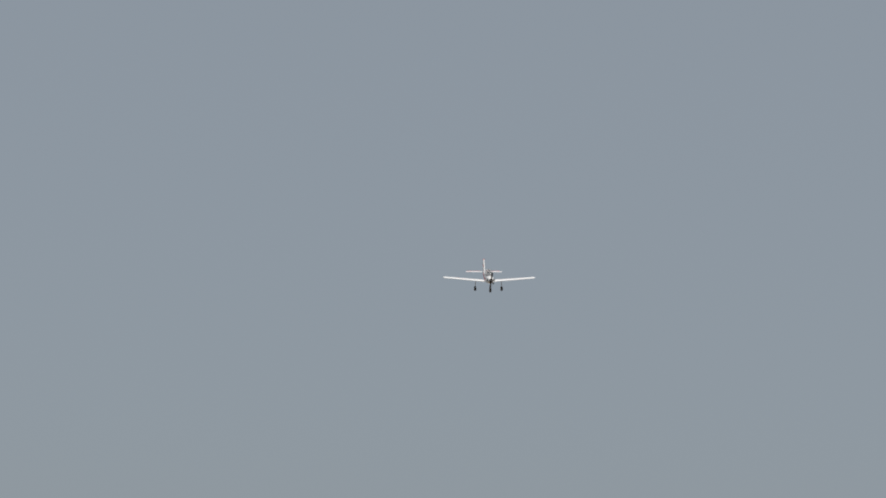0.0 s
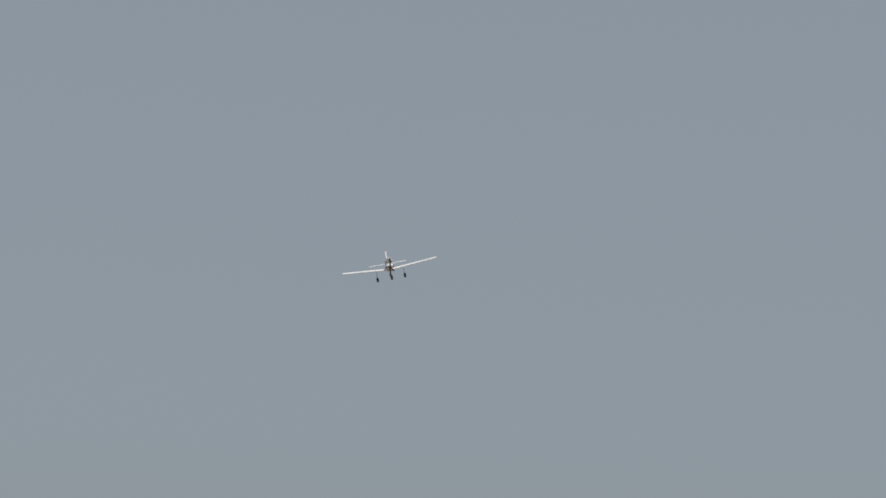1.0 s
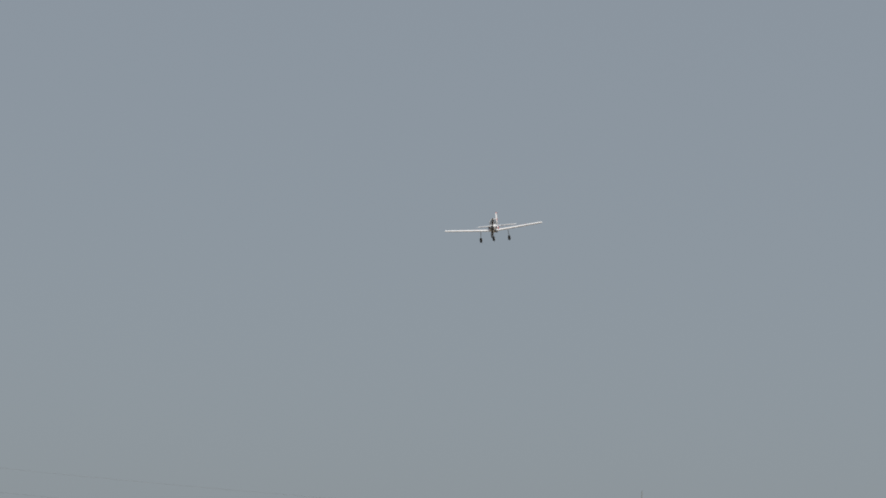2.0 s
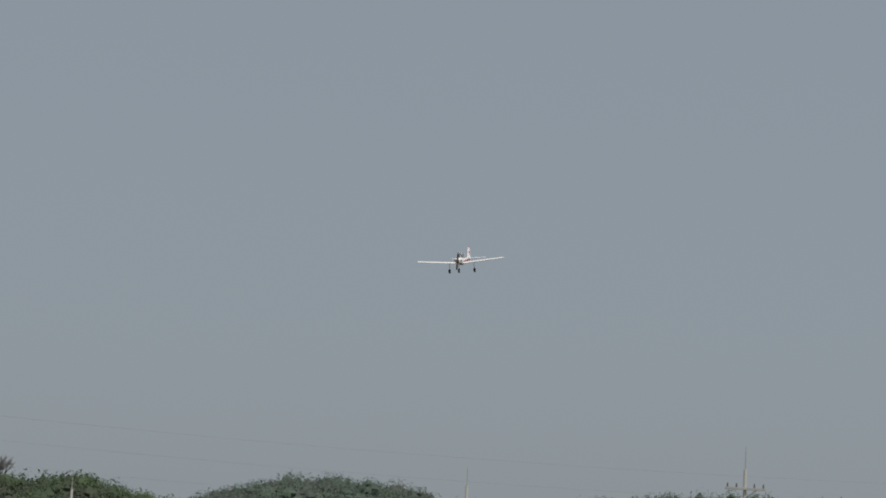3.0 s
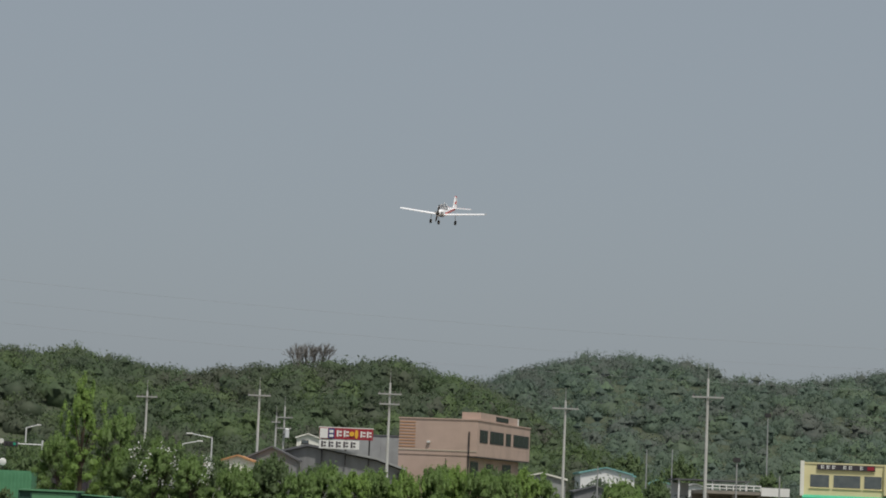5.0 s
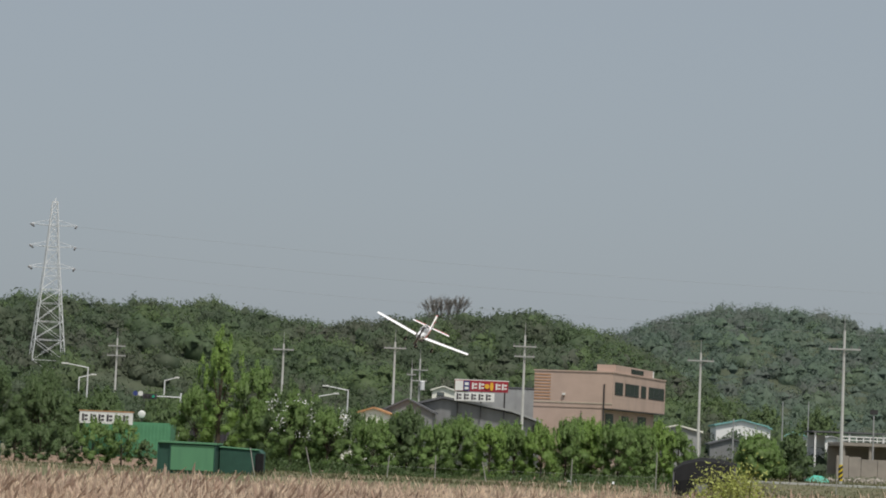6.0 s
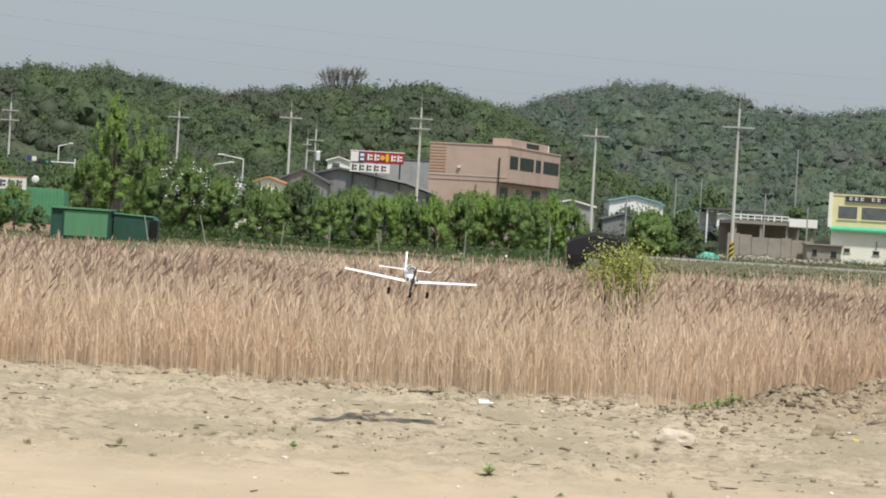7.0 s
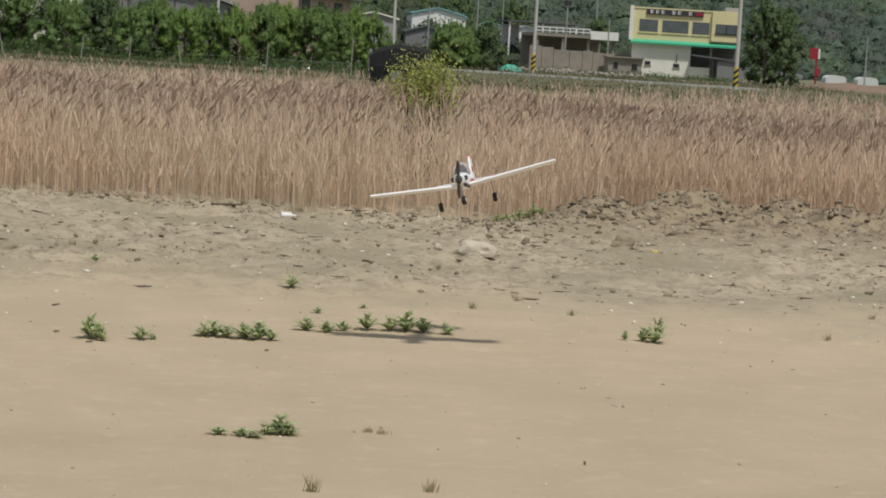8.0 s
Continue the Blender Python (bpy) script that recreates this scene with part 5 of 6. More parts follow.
def earth_bank():
    """Bare soil banks beyond the reeds."""
    for x0, x1, y, h, label in ((46, 78, 205, 0.75, "bare reddish-brown soil bank of a far field"), (-29, -19.5, 128, 0.45, "bare brown earth bank behind the reeds")):
        xs = np.linspace(x0, x1, 60)
        ys = np.linspace(y, y + 9, 14)
        X, Y = np.meshgrid(xs, ys)
        f = np.sin(np.clip((X - x0) / (x1 - x0), 0, 1) * math.pi) ** 0.4 * np.sin(np.clip((Y - y) / 9, 0, 1) * math.pi)
        Z = h * f * (1 + 0.6 * smooth_noise(X, Y, 1.2, 41)) - 0.02
        i = (np.arange(13)[:, None] * 60 + np.arange(59)[None, :]).ravel()
        me = array_mesh("earth_bank", np.stack([X, Y, Z], -1).reshape(-1, 3), np.stack([i, i + 1, i + 61, i + 60], 1), EARTH)
        tagged(new("earth_bank", me), label, "soil bank", kind="structure")


EARTH = material("brown_earth", (0.24, 0.165, 0.115), 0.95, second=(0.17, 0.12, 0.085), scale=0.9, bump=0.03, bump_scale=6)
earth_bank()


def rubble(name, label, xr, yr, count, size, mat, seed):
    rng = np.random.default_rng(seed)
    bm = bmesh.new()
    for _ in range(count):
        x, y, s = rng.uniform(*xr), rng.uniform(*yr), rng.uniform(*size)
        r = bmesh.ops.create_icosphere(bm, subdivisions=1, radius=s, matrix=Matrix.Translation((x, y, s * 0.4)))
        for v in r["verts"]:
            v.co += Vector(rng.normal(size=3)) * s * 0.22
    tagged(part(name, bm, mat), label, "rubble", kind="stuff")


rubble("rubble", "heap of broken pale concrete and rubbish by the yard wall", (20.5, 33), (206, 222), 230, (0.07, 0.26), OLD_CONCRETE, 51)
rubble("rubble", "white bags and scraps lying under the shrubs", (-2.5, 3.5), (133.2, 134.6), 9, (0.06, 0.13), VINYL, 52)
TARP = empty("teal_tarp", (20.8, 200, 0))
part("sheet", loft(bmesh.new(), [[(x, y, z * s) for y, z in ((-0.6, 0), (-0.4, 0.35), (0, 0.55), (0.5, 0.3), (0.6, 0))] for x, s in ((-0.9, 0.4), (-0.3, 1.0), (0.4, 0.9), (0.95, 0.3))]), material("teal_tarpaulin", (0.08, 0.42, 0.32), 0.6, second=(0.06, 0.33, 0.26), scale=3), TARP)
tagged(TARP, "crumpled teal tarpaulin lying beside the striped pole", "tarpaulin")


def scrub(label, xr, yr, count, tall, mat, seed):
    rng = np.random.default_rng(seed)
    x, y = rng.uniform(*xr, count), rng.uniform(*yr, count)
    h = tall * np.clip(0.5 + 1.6 * smooth_noise(x, y, 1.3, seed), 0.12, 1.2)
    c = np.stack([x, y, rng.random(count) * h], 1)
    v, f = cards(rng, c, rng.uniform(0.05, 0.12, count), 0.7, 1.2)
    tagged(new("scrub", array_mesh("scrub", v, f, mat)), label, "scrub", kind="stuff")


scrub("low green and dry scrub before the yard wall", (16, 43), (220, 227), 7000, 0.5, LEAF_DARK, 53)
scrub("straw-coloured weeds along the country road", (12, 45), (183, 200), 5000, 0.55, VERGE, 54)
scrub("rough grass and brambles under the row of shrubs", (-19, 8), (129, 132), 7000, 0.6, LEAF_DARK, 55)


def blossoms(at, height, spread, seed):
    """Sprays of white blossom on one of the shrubs."""
    rng = np.random.default_rng(seed)
    t = tree(at, height, spread, LEAF_MID, seed, "green shrub with sprays of small white blossom", "shrub", low=0.1, group=HEDGE, name="shrub")
    c = []
    for _ in range(16):
        a, z = rng.uniform(0, 6.28), rng.uniform(0.45, 0.95) * height
        p = np.array((math.cos(a) * spread * 0.75, math.sin(a) * spread * 0.75, z))
        c.append(p + rng.normal(size=(16, 3)) * (0.12, 0.12, 0.16))
    c = np.concatenate(c)
    v, f = cards(rng, c, rng.uniform(0.03, 0.07, len(c)), 1.2)
    ob = new("blossom", array_mesh("blossom", v, f, LITTER))
    ob.parent = t
    ob["label"] = "small white blossom"


blossoms((-13.6, 133.5, 0), 3.9, 1.5, 231)
blossoms((-11.6, 132.5, 0), 3.3, 1.3, 232)


def traffic_signal():
    s = empty("traffic_signal", (-29.3, 200, 0))
    part("post", tubed((0, 0, -0.2), (0, 0, 4.9), 0.1, 0.08, 10), GALVANISED, s)
    part("arm", tubed((0.05, 0, 4.55), (-3.7, 0, 4.6), 0.05, 0.04, 8), GALVANISED, s)
    head = part("signal_head", boxed(-3.0, -1.9, -0.18, -0.02, 4.35, 4.75, bevel=0.03), SIGN_DARK, s, "dark signal box")
    for i in range(3):
        x = -2.75 + 0.3 * i
        part("lens", tubed((x, -0.22, 4.55), (x, -0.18, 4.55), 0.11, 0.11, 12), LAMP_GREEN if i == 2 else BLACK_RUBBER, head)
    for x in (-3.6, -3.2):
        part("round_plate", tubed((x, -0.12, 4.75), (x, -0.08, 4.75), 0.2, 0.2, 14), SIGN_BLUE if x < -3.4 else SIGN_WHITE, s, "small round road sign")
    tagged(s, "traffic signal with a green light on a long steel arm", "traffic signal")


traffic_signal()
gable_house("hillside_house", (-13.6, 317, 7.4), 2.8, 3, 1.0, 1.5, CREAM_WALL, CREAM_WALL, "small cream house half hidden on the wooded slope", [(-0.8, 0.1, 0.35, 0.8)])


# ---- things on the sand ----
def on_ground(x, y):
    return float(ground_height(np.array([x]), np.array([y]))[0])


def rosette(rng, V, F, at, radius, height, leaves, width):
    """Broad weed leaves that rise from one root and bend outward."""
    for _ in range(leaves):
        a, up = rng.uniform(0, 6.28), rng.uniform(0.35, 1.0)
        r = radius * rng.uniform(0.5, 1.0)
        d = np.array((math.cos(a), math.sin(a), 0.0))
        s = np.array((-d[1], d[0], 0.0))
        base = np.array(at)
        w = width * rng.uniform(0.6, 1.2)
        p = [base, base + d * r * 0.4 + np.array((0, 0, height * up * 0.65)), base + d * r * 0.8 + np.array((0, 0, height * up)), base + d * r * 1.15 + np.array((0, 0, height * up * rng.uniform(0.75, 1.1)))]
        ws = (0.25, 1.0, 0.8, 0.1)
        k = len(V)
        for q, m in zip(p, ws):
            V += [q - s * w * m, q + s * w * m]
        for j in range(3):
            F.append((k + 2 * j, k + 2 * j + 1, k + 2 * j + 3, k + 2 * j + 2))


def weed(x, y, plants, seed, label, tall=0.10):
    tall *= 1.3
    rng = np.random.default_rng(seed)
    w = empty("weed", (x, y, on_ground(x, y)))
    for dx, dy, s in plants:
        V, F = [], []
        z = on_ground(x + dx, y + dy) - on_ground(x, y)
        rosette(rng, V, F, (dx, dy, z), 0.115 * s, tall * s * 0.6, 26, 0.0115 * s)
        for k in range(3):
            zz = z + tall * s * (0.15 + 0.2 * k)
            rosette(rng, V, F, (dx + rng.normal() * 0.008, dy, zz), 0.07 * s * (1.1 - 0.2 * k), tall * s * 0.3, 11, 0.0095 * s)
        ob = new("leaves", array_mesh("leaves", np.array(V), np.array(F), WEED_LEAF))
        ob.parent = w
        part("stem", tubed((dx, dy, z - 0.01), (dx, dy, z + tall * s * 0.7), 0.003, 0.002, 5), WEED_LEAF, w)
    return tagged(w, label, "weed", "weeds on the sand")


weed(-0.75, 13.85, [(0, 0, 1.0), (0.06, -0.05, 0.55), (0.03, 0.04, 0.6)], 301, "small green broad-leaved weed on the sand", 0.13)
weed(-0.49, 13.95, [(0, 0, 0.75), (0.07, 0, 0.35)], 302, "tiny green weed on the sand", 0.09)
weed(-0.04, 14.2, [(-0.1, 0, 0.8), (-0.05, 0.05, 1.0), (0.02, 0, 0.8), (0.12, 0.02, 1.0), (0.2, 0, 1.1), (0.27, -0.02, 0.7)], 303, "dense clump of low green weeds on the sand", 0.085)
weed(0.58, 14.75, [(-0.14, 0, 0.9), (-0.02, 0, 0.8), (0.08, 0.12, 0.7)], 304, "patch of low green weeds on the sand", 0.085)
weed(0.92, 14.95, [(-0.12, 0, 1.0), (0.02, 0, 0.8), (0.12, 0.02, 1.2), (0.22, 0, 0.9), (0.36, -0.05, 0.7)], 305, "patch of leafy green weeds on the sand", 0.095)
weed(0.53, 15.6, [(0, 0, 0.5), (0.3, 0.4, 0.35)], 306, "tiny sprouting weed on the sand", 0.07)
weed(0.39, 16.9, [(0.0, 0, 0.8)], 307, "tiny green weed among small clods", 0.09)
weed(2.54, 15.05, [(0, 0, 1.05), (-0.07, 0, 0.6), (-0.18, 0, 0.4)], 308, "upright green weed on the sand", 0.14)
weed(0.23, 10.85, [(0, 0, 1.0), (-0.05, -0.06, 0.55), (0.04, -0.05, 0.6)], 309, "small leafy weed close by on the sand", 0.08)
weed(0.04, 10.7, [(-0.07, 0, 0.55), (0.03, 0, 0.55), (0.08, -0.03, 0.5)], 310, "low trailing weed close by on the sand", 0.06)
weed(-0.95, 17.6, [(0, 0, 0.6)], 311, "tiny green weed among small clods", 0.08)


def tuft(x, y, size, seed, label):
    rng = np.random.default_rng(seed)
    V, F = [], []
    for _ in range(34):
        a, sp = rng.uniform(0, 6.28), rng.uniform(0.05, 0.6)
        d = np.array((math.cos(a) * sp, math.sin(a) * sp, 1.0)) * size * rng.uniform(0.5, 1.0)
        s = np.array((0.0014, 0.0008, 0))
        b = np.array((rng.normal() * 0.012, rng.normal() * 0.012, -0.01))
        k = len(V)
        V += [b - s, b + s, b + d * 0.6 + s, b + d]
        F.append((k, k + 1, k + 2, k + 3))
    ob = new("grass_tuft", array_mesh("grass_tuft", np.array(V), np.array(F), DRY_GRASS))
    ob.matrix_basis = pose(x, y, on_ground(x, y))
    tagged(ob, label, "grass", "grass tufts")


tuft(0.79, 9.56, 0.075, 321, "sparse tuft of thin dry grass on the sand")
tuft(0.34, 9.42, 0.085, 322, "sparse tuft of thin dry grass on the sand")
tuft(0.62, 10.95, 0.04, 323, "tiny tuft of dry grass on the sand")
tuft(0.68, 10.92, 0.04, 324, "tiny tuft of dry grass on the sand")
tuft(-1.2, 19.0, 0.09, 325, "small tuft of dry grass among clods")
tuft_spots = np.random.default_rng(88)
for i in range(16):
    tuft(tuft_spots.uniform(-3.2, 4.6), tuft_spots.uniform(15.6, 19.8), tuft_spots.uniform(0.04, 0.075), 370 + i, "sparse tuft of dry grass where sand meets clods")
for i in range(14):
    xx = -1.6 + i * 0.55
    tuft(xx, float(reed_edge(np.array([xx]))[0]) - 0.35, 0.13, 330 + i, "tuft of dry grass at the foot of the reeds")
for i, (xx, dd) in enumerate([(2.55, -0.25), (2.7, -0.2), (2.45, -0.2), (2.85, -0.3)]):
    weed(xx, float(reed_edge(np.array([xx]))[0]) + dd, [(0, 0, 0.8), (0.08, 0.02, 0.6)], 360 + i, "fresh green shoots at the foot of the reeds", 0.12)


def stone(name, x, y, size, squash, seed, mat, label, category, rz=0.0, group=""):
    rng = np.random.default_rng(seed)
    bm = bmesh.new()
    bmesh.ops.create_icosphere(bm, subdivisions=3, radius=1.0)
    off = Vector(rng.random(3) * 50)
    for v in bm.verts:
        k = 1 + 0.35 * noise.noise(v.co * 1.3 + off) + 0.12 * noise.noise(v.co * 4 + off)
        v.co = Vector((v.co.x * size[0], v.co.y * size[1], max(v.co.z, -0.35) * squash)) * k
    ob = part(name, bm, mat)
    ob.matrix_basis = pose(x, y, on_ground(x, y) + squash * 0.18, 0, 0, rz)
    return tagged(ob, label, category, group)


stone("rock", 1.90, 20.05, (0.185, 0.11), 0.09, 401, STONE, "pale flat buff rock lying on the soil", "rock", -8)
stone("rock", 1.62, 20.3, (0.035, 0.03), 0.04, 402, STONE, "small pale stone on the soil", "rock")
stone("rock", 3.35, 21.8, (0.10, 0.08), 0.10, 403, CLOD, "grey lump of hardened soil", "rock", 10)
stone("rock", 7.05, 26.0, (0.10, 0.09), 0.10, 404, CLOD, "dark lump on the soil heap", "rock")
stone("rock", -0.35, 21.8, (0.06, 0.05), 0.035, 405, STONE, "small pale stone on the soil", "rock")
stone("rock", 0.02, 18.1, (0.045, 0.03), 0.02, 406, STONE, "small flat pale stone on the soil", "rock")
stone("rock", 3.5, 21.0, (0.03, 0.03), 0.025, 407, material("yellow_scrap", (0.6, 0.5, 0.12), 0.7, second=(0.5, 0.4, 0.1), scale=9), "small yellowish scrap on the soil", "scrap")

LIT = empty("plastic_bottle", (0.45, 23.2, on_ground(0.45, 23.2) + 0.012), 12)
part("body", tubed((-0.05, 0, 0.028), (0.05, 0, 0.026), 0.03, 0.028, 14), LITTER, LIT)
part("neck", tubed((0.05, 0, 0.026), (0.075, 0, 0.025), 0.024, 0.012, 12), LITTER, LIT)
part("cap", tubed((0.075, 0, 0.025), (0.088, 0, 0.025), 0.014, 0.014, 10), LITTER, LIT)
tagged(LIT, "crushed white plastic bottle lying on the soil", "litter")

for i, (x, y, ln, rz) in enumerate([(-0.58, 16.4, 0.06, 4), (-0.95, 14.0, 0.016, 20), (-0.1, 23.9, 0.15, -6), (-1.05, 15.3, 0.03, 50), (1.5, 10.4, 0.02, 80), (0.2, 13.6, 0.012, 30), (2.6, 21.5, 0.09, 14), (1.1, 23.6, 0.1, -12), (-0.75, 13.65, 0.018, 0)]):
    s = empty("stick", (x, y, on_ground(x, y) + 0.008), rz)
    part("twig", tubed((-ln, 0, 0), (ln, 0, 0.1 * ln), 0.004 + 0.04 * ln, 0.003 + 0.02 * ln, 7), STICK, s)
    part("stub", tubed((0, 0, 0.002), (ln * 0.4, ln * 0.3, 0.2 * ln), 0.003 + 0.02 * ln, 0.002, 5), STICK, s)
    tagged(s, "short dark broken twig lying on the soil", "stick", "twigs")


def scatter(name, label, count, seed, mat, size, where, long=1.0):
    rng = np.random.default_rng(seed)
    t = (1 + 5 ** 0.5) / 2
    ico = np.array([(-1, t, 0), (1, t, 0), (-1, -t, 0), (1, -t, 0), (0, -1, t), (0, 1, t), (0, -1, -t), (0, 1, -t), (t, 0, -1), (t, 0, 1), (-t, 0, -1), (-t, 0, 1)]) / 1.9
    tri = np.array([(0, 11, 5), (0, 5, 1), (0, 1, 7), (0, 7, 10), (0, 10, 11), (1, 5, 9), (5, 11, 4), (11, 10, 2), (10, 7, 6), (7, 1, 8), (3, 9, 4), (3, 4, 2), (3, 2, 6), (3, 6, 8), (3, 8, 9), (4, 9, 5), (2, 4, 11), (6, 2, 10), (8, 6, 7), (9, 8, 1)])
    x, y = where(rng, count)
    n = len(x)
    s = size[0] * (size[1] / size[0]) ** (rng.random(n) ** 2.2)
    v = ico[None] * (1 + rng.normal(size=(n, 12, 1)) * 0.42) * s[:, None, None] * np.stack([rng.uniform(0.8, 1.5, n) * long, rng.uniform(0.7, 1.2, n) / long ** 0.5, rng.uniform(0.55, 1.0, n) / long], 1)[:, None, :]
    v += np.stack([x, y, ground_height(x, y) + s * 0.15], 1)[:, None, :]
    f = (tri[None] + (np.arange(n) * 12)[:, None, None]).reshape(-1, 3)
    me = array_mesh(name, v.reshape(-1, 3), f, mat)
    tagged(new(name, me), label, "stones", kind="stuff")


def near_sand(rng, n):
    return rng.uniform(-4, 6, n), rng.uniform(9, 26, n)


def clod_belt(rng, n):
    x = rng.uniform(-6.5, 8.5, n)
    y = 17 + 9.5 * rng.random(n) ** 0.7
    keep = (y < reed_edge(x) + 0.1) & (smooth_noise(x, y, 1.1, 61) > -0.15)
    return x[keep], y[keep]


def white_belt(rng, n):
    x, y = rng.uniform(-4.5, 7.5, n), rng.uniform(13.5, 25.0, n)
    keep = (y < reed_edge(x) - 0.2) & (rng.random(n) < step(13, 19, y))
    return x[keep], y[keep]


def heap_clods(rng, n):
    x = rng.uniform(2.2, 9.0, n)
    y = reed_edge(x) - 0.9 + rng.normal(size=n) * 0.6
    return x, y


def rim_clods(rng, n):
    x = rng.uniform(-1.5, 5.0, n)
    return x, reed_edge(x) - 0.75 + rng.normal(size=n) * 0.3


scatter("pebbles", "tiny pale and dark pebbles strewn over the sand", 2400, 71, PEBBLE, (0.0025, 0.010), near_sand)
scatter("clods", "grey-brown clods of broken soil before the reeds", 6000, 72, CLOD, (0.004, 0.024), clod_belt)
scatter("clods", "broken dark lumps on the heap of pushed soil", 4200, 73, CLOD, (0.005, 0.034), heap_clods)
scatter("clods", "dark clods along the foot of the reeds", 1400, 75, CLOD, (0.005, 0.028), rim_clods)
scatter("pebbles", "scattered whitish stones among the clods", 900, 74, STONE, (0.004, 0.018), clod_belt)
scatter("white_stones", "bright whitish stones and shells strewn before the reeds", 420, 77, SHELL, (0.006, 0.019), white_belt)
scatter("straw_bits", "short dark bits of straw and twig strewn on the soil", 1500, 76, STICK, (0.006, 0.022), clod_belt, 3.2)


# ---- the model aircraft ----
SPAN = 1.06


def airfoil(chord, thick, y0, z0, n=9):
    pts = []
    for i in range(n):
        f = i / (n - 1)
        pts.append((y0 + chord * f, z0 + thick * 2.2 * math.sqrt(f) * (1 - f) * 0.75))
    for i in range(n - 2, 0, -1):
        f = i / (n - 1)
        pts.append((y0 + chord * f, z0 - thick * 0.9 * math.sqrt(f) * (1 - f) * 0.75))
    return pts


def wing_piece(side, a, b, ya=None):
    """A wing section from a to b (share of the half span), with dihedral and taper."""
    rings = []
    for k in range(4):
        f = a + (b - a) * k / 3
        x = side * f * SPAN / 2
        chord = 0.205 - 0.055 * f
        rings.append([(x, y, z) for y, z in airfoil(chord, 0.024 - 0.007 * f, -0.085 + 0.02 * f, 0.002 + 0.044 * f)])
    return loft(bmesh.new(), rings)


def build_plane():
    p = empty("model_airplane")
    rings = []
    for y, w, h, z in ((-0.255, 0.024, 0.026, 0.032), (-0.235, 0.034, 0.037, 0.032), (-0.15, 0.045, 0.050, 0.034), (-0.05, 0.052, 0.062, 0.040), (0.08, 0.050, 0.060, 0.044), (0.2, 0.042, 0.048, 0.050), (0.35, 0.030, 0.034, 0.056), (0.5, 0.018, 0.022, 0.062), (0.62, 0.008, 0.012, 0.066)):
        ring = []
        for i in range(16):
            a = i / 16 * math.tau
            c, s = math.cos(a), math.sin(a)
            ring.append((math.copysign(abs(c) ** 0.75, c) * w * 0.86, y, z - 0.006 + math.copysign(abs(s) ** 0.75, s) * h * 0.8))
        rings.append(ring)
    fus = part("fuselage", loft(bmesh.new(), rings), WHITE_FILM, p, "white body with red side stripes", smooth=True)
    for s in (-1, 1):
        bm = bmesh.new()
        prof = [(-0.06, 0.0535, 0.014), (0.08, 0.052, 0.022), (0.2, 0.044, 0.032), (0.35, 0.032, 0.042), (0.52, 0.0185, 0.052)]
        lo = [bm.verts.new((s * (w * 0.86 + 0.001), y, z - 0.004)) for y, w, z in prof]
        hi = [bm.verts.new((s * (w * 0.86 + 0.001), y, z + 0.022)) for y, w, z in prof]
        for i in range(len(prof) - 1):
            bm.faces.new((lo[i], lo[i + 1], hi[i + 1], hi[i]))
        part("side_stripe", bm, RED_FILM, fus, "red flash along the body")
    # engine cowl, cheeks and spinner
    part("cowl_ring", tubed((0, -0.262, 0.027), (0, -0.225, 0.027), 0.027, 0.032, 18), WHITE_FILM, p)
    part("engine", tubed((-0.046, -0.212, 0.034), (0.046, -0.212, 0.034), 0.013, 0.013, 12), DARK_METAL, p, "dark engine cylinders")
    part("air_intake", boxed(-0.014, 0.014, -0.267, -0.25, 0.004, 0.016, bevel=0.003), DARK_METAL, p)
    part("muffler", tubed((0.028, -0.235, -0.006), (0.038, -0.13, -0.012), 0.010, 0.009, 10), DARK_METAL, p)
    # canopy with frame
    rings = []
    for y, w, h in ((-0.115, 0.020, 0.006), (-0.085, 0.036, 0.038), (-0.03, 0.043, 0.062), (0.04, 0.044, 0.064), (0.11, 0.036, 0.042), (0.165, 0.018, 0.008)):
        rings.append([(math.cos(i / 10 * math.pi) * w, y, 0.076 + math.sin(i / 10 * math.pi) * h) for i in range(11)] + [(-w * 0.9, y, 0.062), (w * 0.9, y, 0.062)])
    can = part("canopy", loft(bmesh.new(), rings), CANOPY, p, "dark tinted bubble canopy", smooth=True)
    for y, w, h in ((-0.055, 0.0415, 0.054), (0.045, 0.0455, 0.0655)):
        bm = bmesh.new()
        for i in range(10):
            a, b = i / 10 * math.pi, (i + 1) / 10 * math.pi
            tube(bm, (math.cos(a) * w, y, 0.076 + math.sin(a) * h), (math.cos(b) * w, y, 0.076 + math.sin(b) * h), 0.0025, sides=5)
        part("canopy_frame", bm, WHITE_FILM, can)
    for s in (-1, 1):
        w = part("wing", wing_piece(s, 0.07, 1.0), WHITE_FILM, p, smooth=False)
        slab = []
        for f in (0.12, 0.4, 0.74):
            x, zz = s * f * SPAN / 2, 0.016 + 0.040 * f
            slab.append([(x, -0.03, zz - 0.004), (x, 0.085 - 0.03 * f, zz - 0.011), (x, 0.085 - 0.03 * f, zz - 0.006), (x, -0.03, zz + 0.001)])
        part("wing_panel", loft(bmesh.new(), slab), RED_FILM, w, "red panel on the upper wing")
        ail = []
        for f in (0.34, 0.66, 0.97):
            te, zz = -0.085 + 0.02 * f + 0.205 - 0.055 * f, 0.002 + 0.044 * f
            ail.append([(s * f * SPAN / 2, te - 0.005, zz - 0.003), (s * f * SPAN / 2, te + 0.026, zz - 0.001), (s * f * SPAN / 2, te + 0.026, zz + 0.001), (s * f * SPAN / 2, te - 0.005, zz + 0.004)])
        part("aileron", loft(bmesh.new(), ail), WHITE_FILM, w)
        rings = []
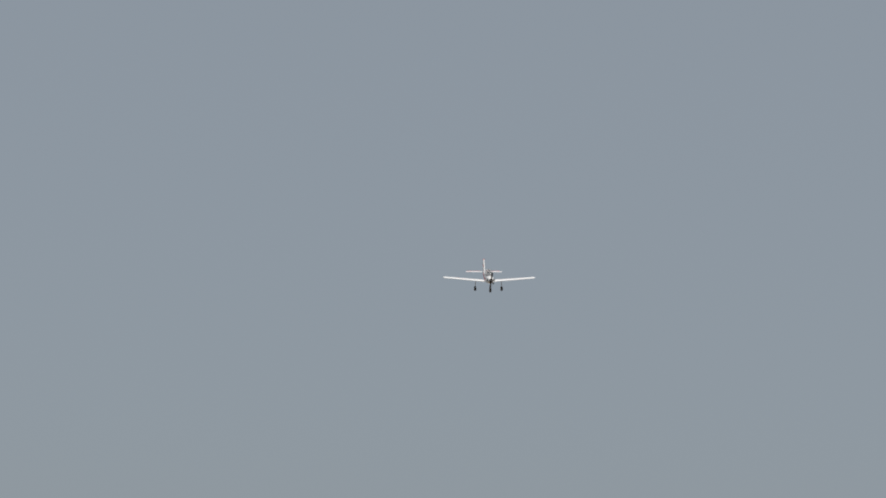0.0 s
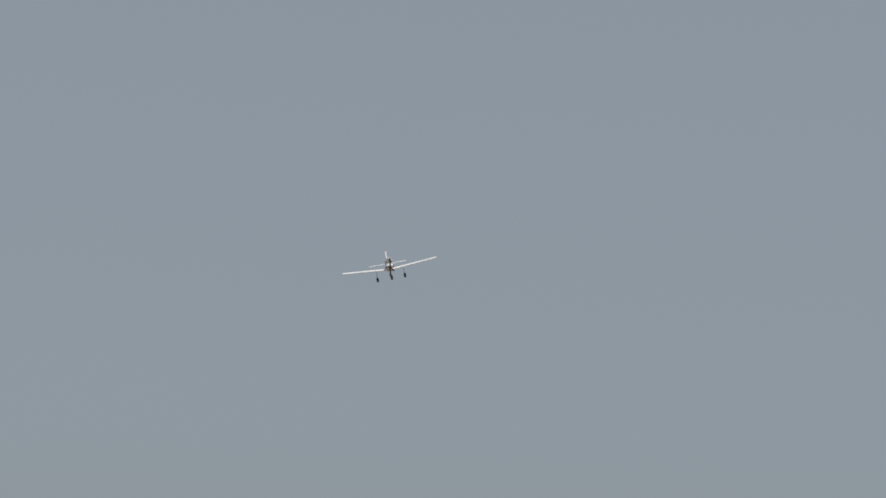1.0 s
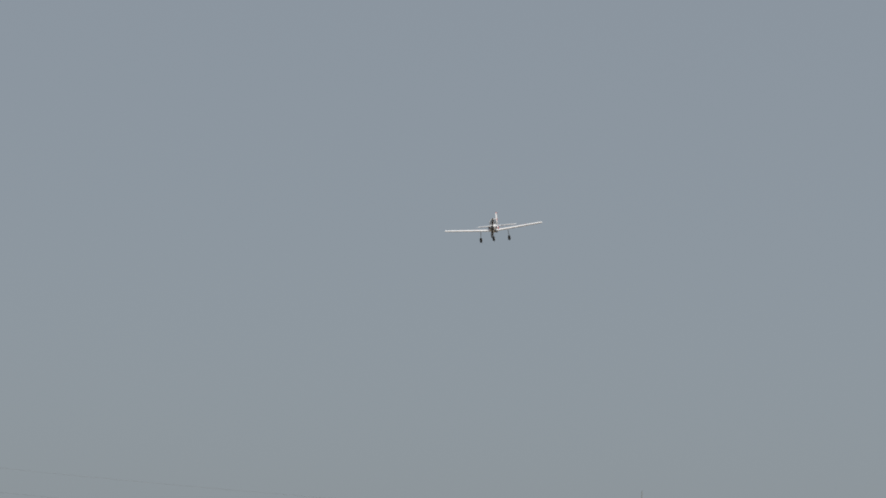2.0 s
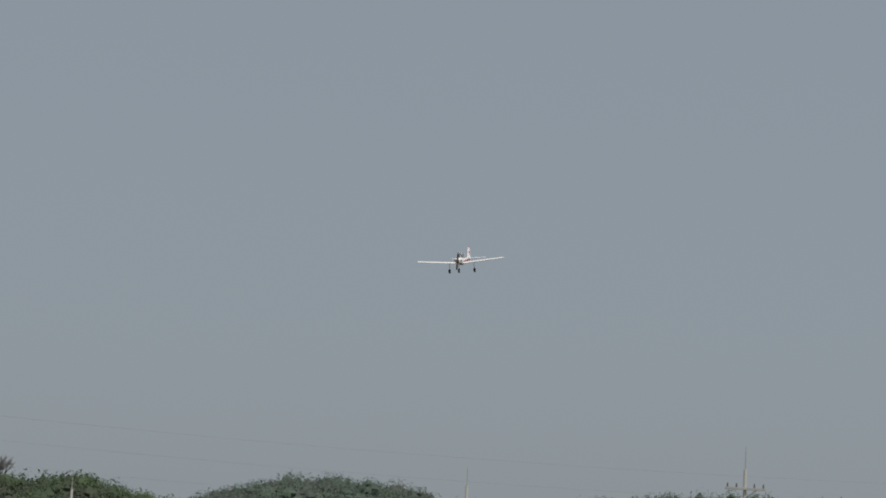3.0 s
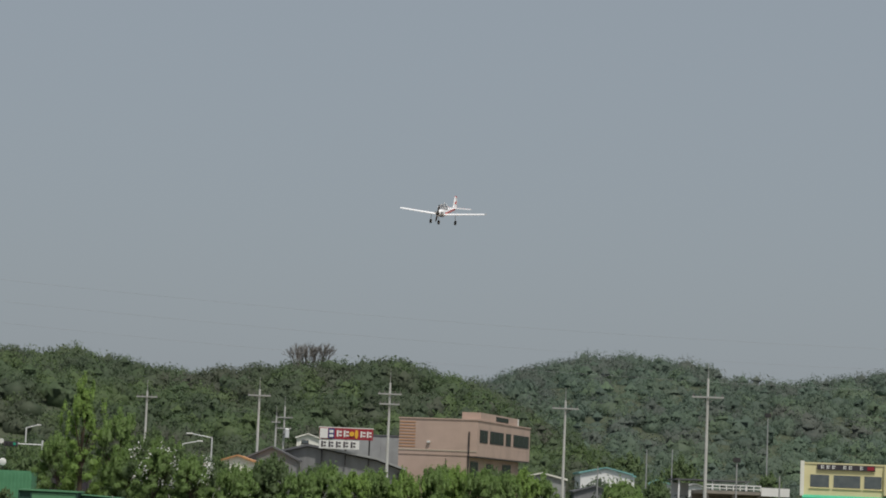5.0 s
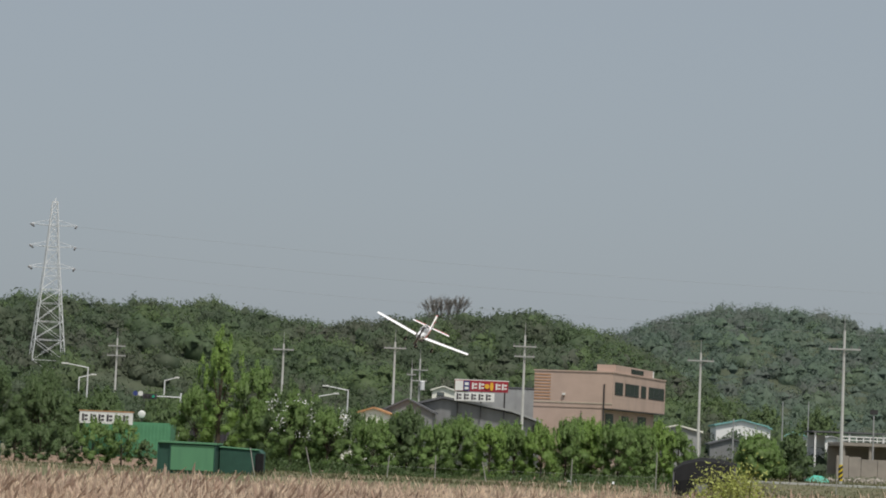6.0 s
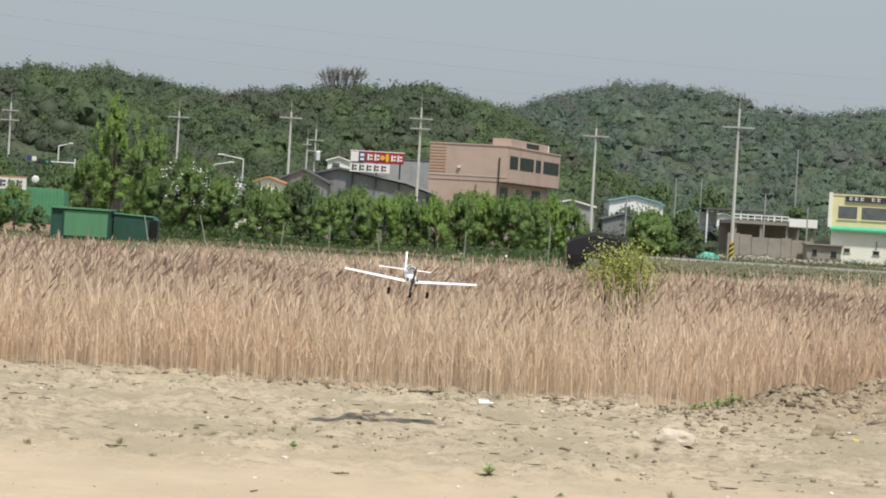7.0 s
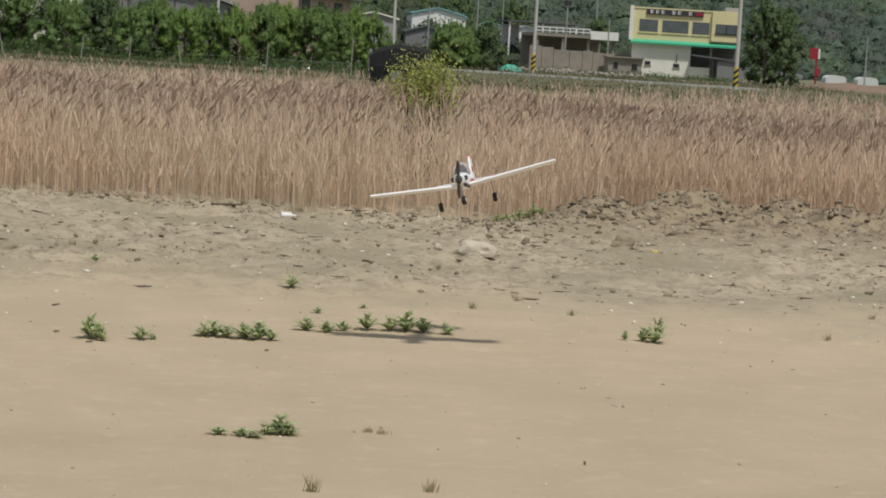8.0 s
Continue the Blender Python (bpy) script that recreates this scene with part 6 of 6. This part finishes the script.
        for k in range(3):
            f = k / 2
            rings.append([(s * (0.008 + 0.207 * f), y, z) for y, z in airfoil(0.12 - 0.035 * f, 0.009, 0.53 + 0.02 * f, 0.072, 7)])
        t = part("tailplane", loft(bmesh.new(), rings), WHITE_FILM, p)
        part("elevator", boxed(min(s * 0.03, s * 0.2), max(s * 0.03, s * 0.2), 0.628, 0.662, 0.070, 0.076, bevel=0.002), RED_FILM, t, "red elevator")
    fin = part("fin", prismed([(0.50, 0.07), (0.635, 0.07), (0.635, 0.215), (0.585, 0.218)], "x", -0.006, 0.006), WHITE_FILM, p)
    part("rudder", prismed([(0.637, 0.055), (0.69, 0.062), (0.672, 0.216), (0.637, 0.216)], "x", -0.005, 0.005), WHITE_FILM, fin)
    part("fin_band", prismed([(0.552, 0.128), (0.637, 0.128), (0.637, 0.158), (0.566, 0.158)], "x", -0.0075, 0.0075), RED_FILM, fin, "red band across the fin")
    part("fin_tip", prismed([(0.582, 0.206), (0.637, 0.204), (0.637, 0.221), (0.586, 0.223)], "x", -0.0075, 0.0075), RED_FILM, fin, "red fin tip")
    # landing gear
    for x, y, top in ((-0.155, 0.035, 0.0), (0.155, 0.035, 0.0), (0.0, -0.185, 0.0)):
        part("landing_leg", tubed((x * 0.97, y - 0.01, top + 0.004), (x, y, -0.082), 0.0032, sides=8), WIRE_STEEL, p, "thin steel leg")
        tyre = [[(x + dx, y + r * math.cos(k / 20 * math.tau), -0.086 + r * math.sin(k / 20 * math.tau)) for k in range(20)] for dx, r in ((-0.011, 0.013), (-0.012, 0.019), (-0.009, 0.0245), (0.0, 0.027), (0.009, 0.0245), (0.012, 0.019), (0.011, 0.013))]
        wh = part("wheel", loft(bmesh.new(), tyre), BLACK_RUBBER, p, "black rubber wheel")
        part("hub", tubed((x - 0.0135, y, -0.086), (x + 0.0135, y, -0.086), 0.012, 0.012, 12), SIGN_WHITE, wh)
    prop = part("propeller", loft(bmesh.new(), [[(-0.012 * w, -0.004 * w - k * 0.0, z), (0.0, -0.006, z), (0.012 * w, 0.004 * w, z), (0.0, 0.006, z)] for z, w, k in ((-0.105, 0.4, 0), (-0.075, 0.9, 0), (-0.03, 0.7, 0), (0.0, 0.5, 0), (0.03, 0.7, 0), (0.075, 0.9, 0), (0.105, 0.4, 0))]), PROP_BROWN, p, "dark two-bladed propeller")
    part("spinner", tubed((0, -0.035, 0), (0, 0.012, 0), 0.006, 0.022, 14), DARK_METAL, prop)
    tagged(p, "white low-wing model aeroplane with red markings in flight", "model aircraft")
    return p, prop


airplane, propeller = build_plane()

# seconds, place, heading, nose down, bank
PLANE_ROWS = [
    (0.0, 6.780, 65.140, 7.780, -7.3, 15.9, -3.4),
    (0.5, 6.950, 66.010, 7.890, -7.6, 15.1, -8.1),
    (1.0, 6.170, 64.140, 7.250, -11.3, 10.9, -13.5),
    (1.5, 5.250, 61.930, 6.630, -15.1, 7.8, -8.9),
    (1.7, 5.160, 62.620, 6.720, -14.3, 9.0, -8.4),
    (2.8, 4.272, 66.524, 6.462, -16.7, 9.5, -3.7),
    (3.0, 4.084, 67.476, 6.333, -17.4, 8.6, -4.3),
    (3.2, 4.101, 68.004, 6.229, -18.4, 8.7, -4.1),
    (3.5, 3.935, 68.490, 6.127, -20.0, 8.8, -3.9),
    (4.0, 2.674, 56.049, 5.688, -22.6, 5.1, 1.1),
    (4.5, 1.524, 42.241, 5.871, -20.7, 6.0, 2.6),
    (4.7, 0.948, 35.824, 5.699, -18.0, 6.9, 3.2),
    (5.8, -1.193, 27.880, 3.215, -6.7, 8.0, 14.7),
    (6.0, -1.415, 26.930, 2.825, -4.7, 6.2, 23.1),
    (6.2, -1.440, 26.000, 2.480, -3.8, 5.4, 24.9),
    (6.5, -1.234, 23.430, 1.988, -2.2, 4.7, 27.0),
    (6.8, -0.770, 22.330, 1.510, 2.7, 2.9, 14.4),
    (7.0, -0.250, 20.210, 1.200, 5.7, 1.9, 4.2),
    (7.2, 0.280, 18.840, 0.940, 2.6, -1.4, -10.0),
    (7.5, 0.857, 17.070, 0.745, -2.3, -6.1, -16.7),
    (8.0, 1.270, 14.250, 0.914, -11.5, -6.0, -15.0),
]


def motions():
    walk(airplane, [(t, pose(x, y, z, 0, 0, a) @ pose(0, 0, 0, b, 0, 0) @ pose(0, 0, 0, 0, c, 0)) for t, x, y, z, a, b, c in PLANE_ROWS])
    # the propeller turns 72 degrees in a tenth of a second
    walk(propeller, [(k * 0.1, pose(0, -0.272, 0.027, 0, 8 + 72 * k, 0)) for k in range(81)])


motions()
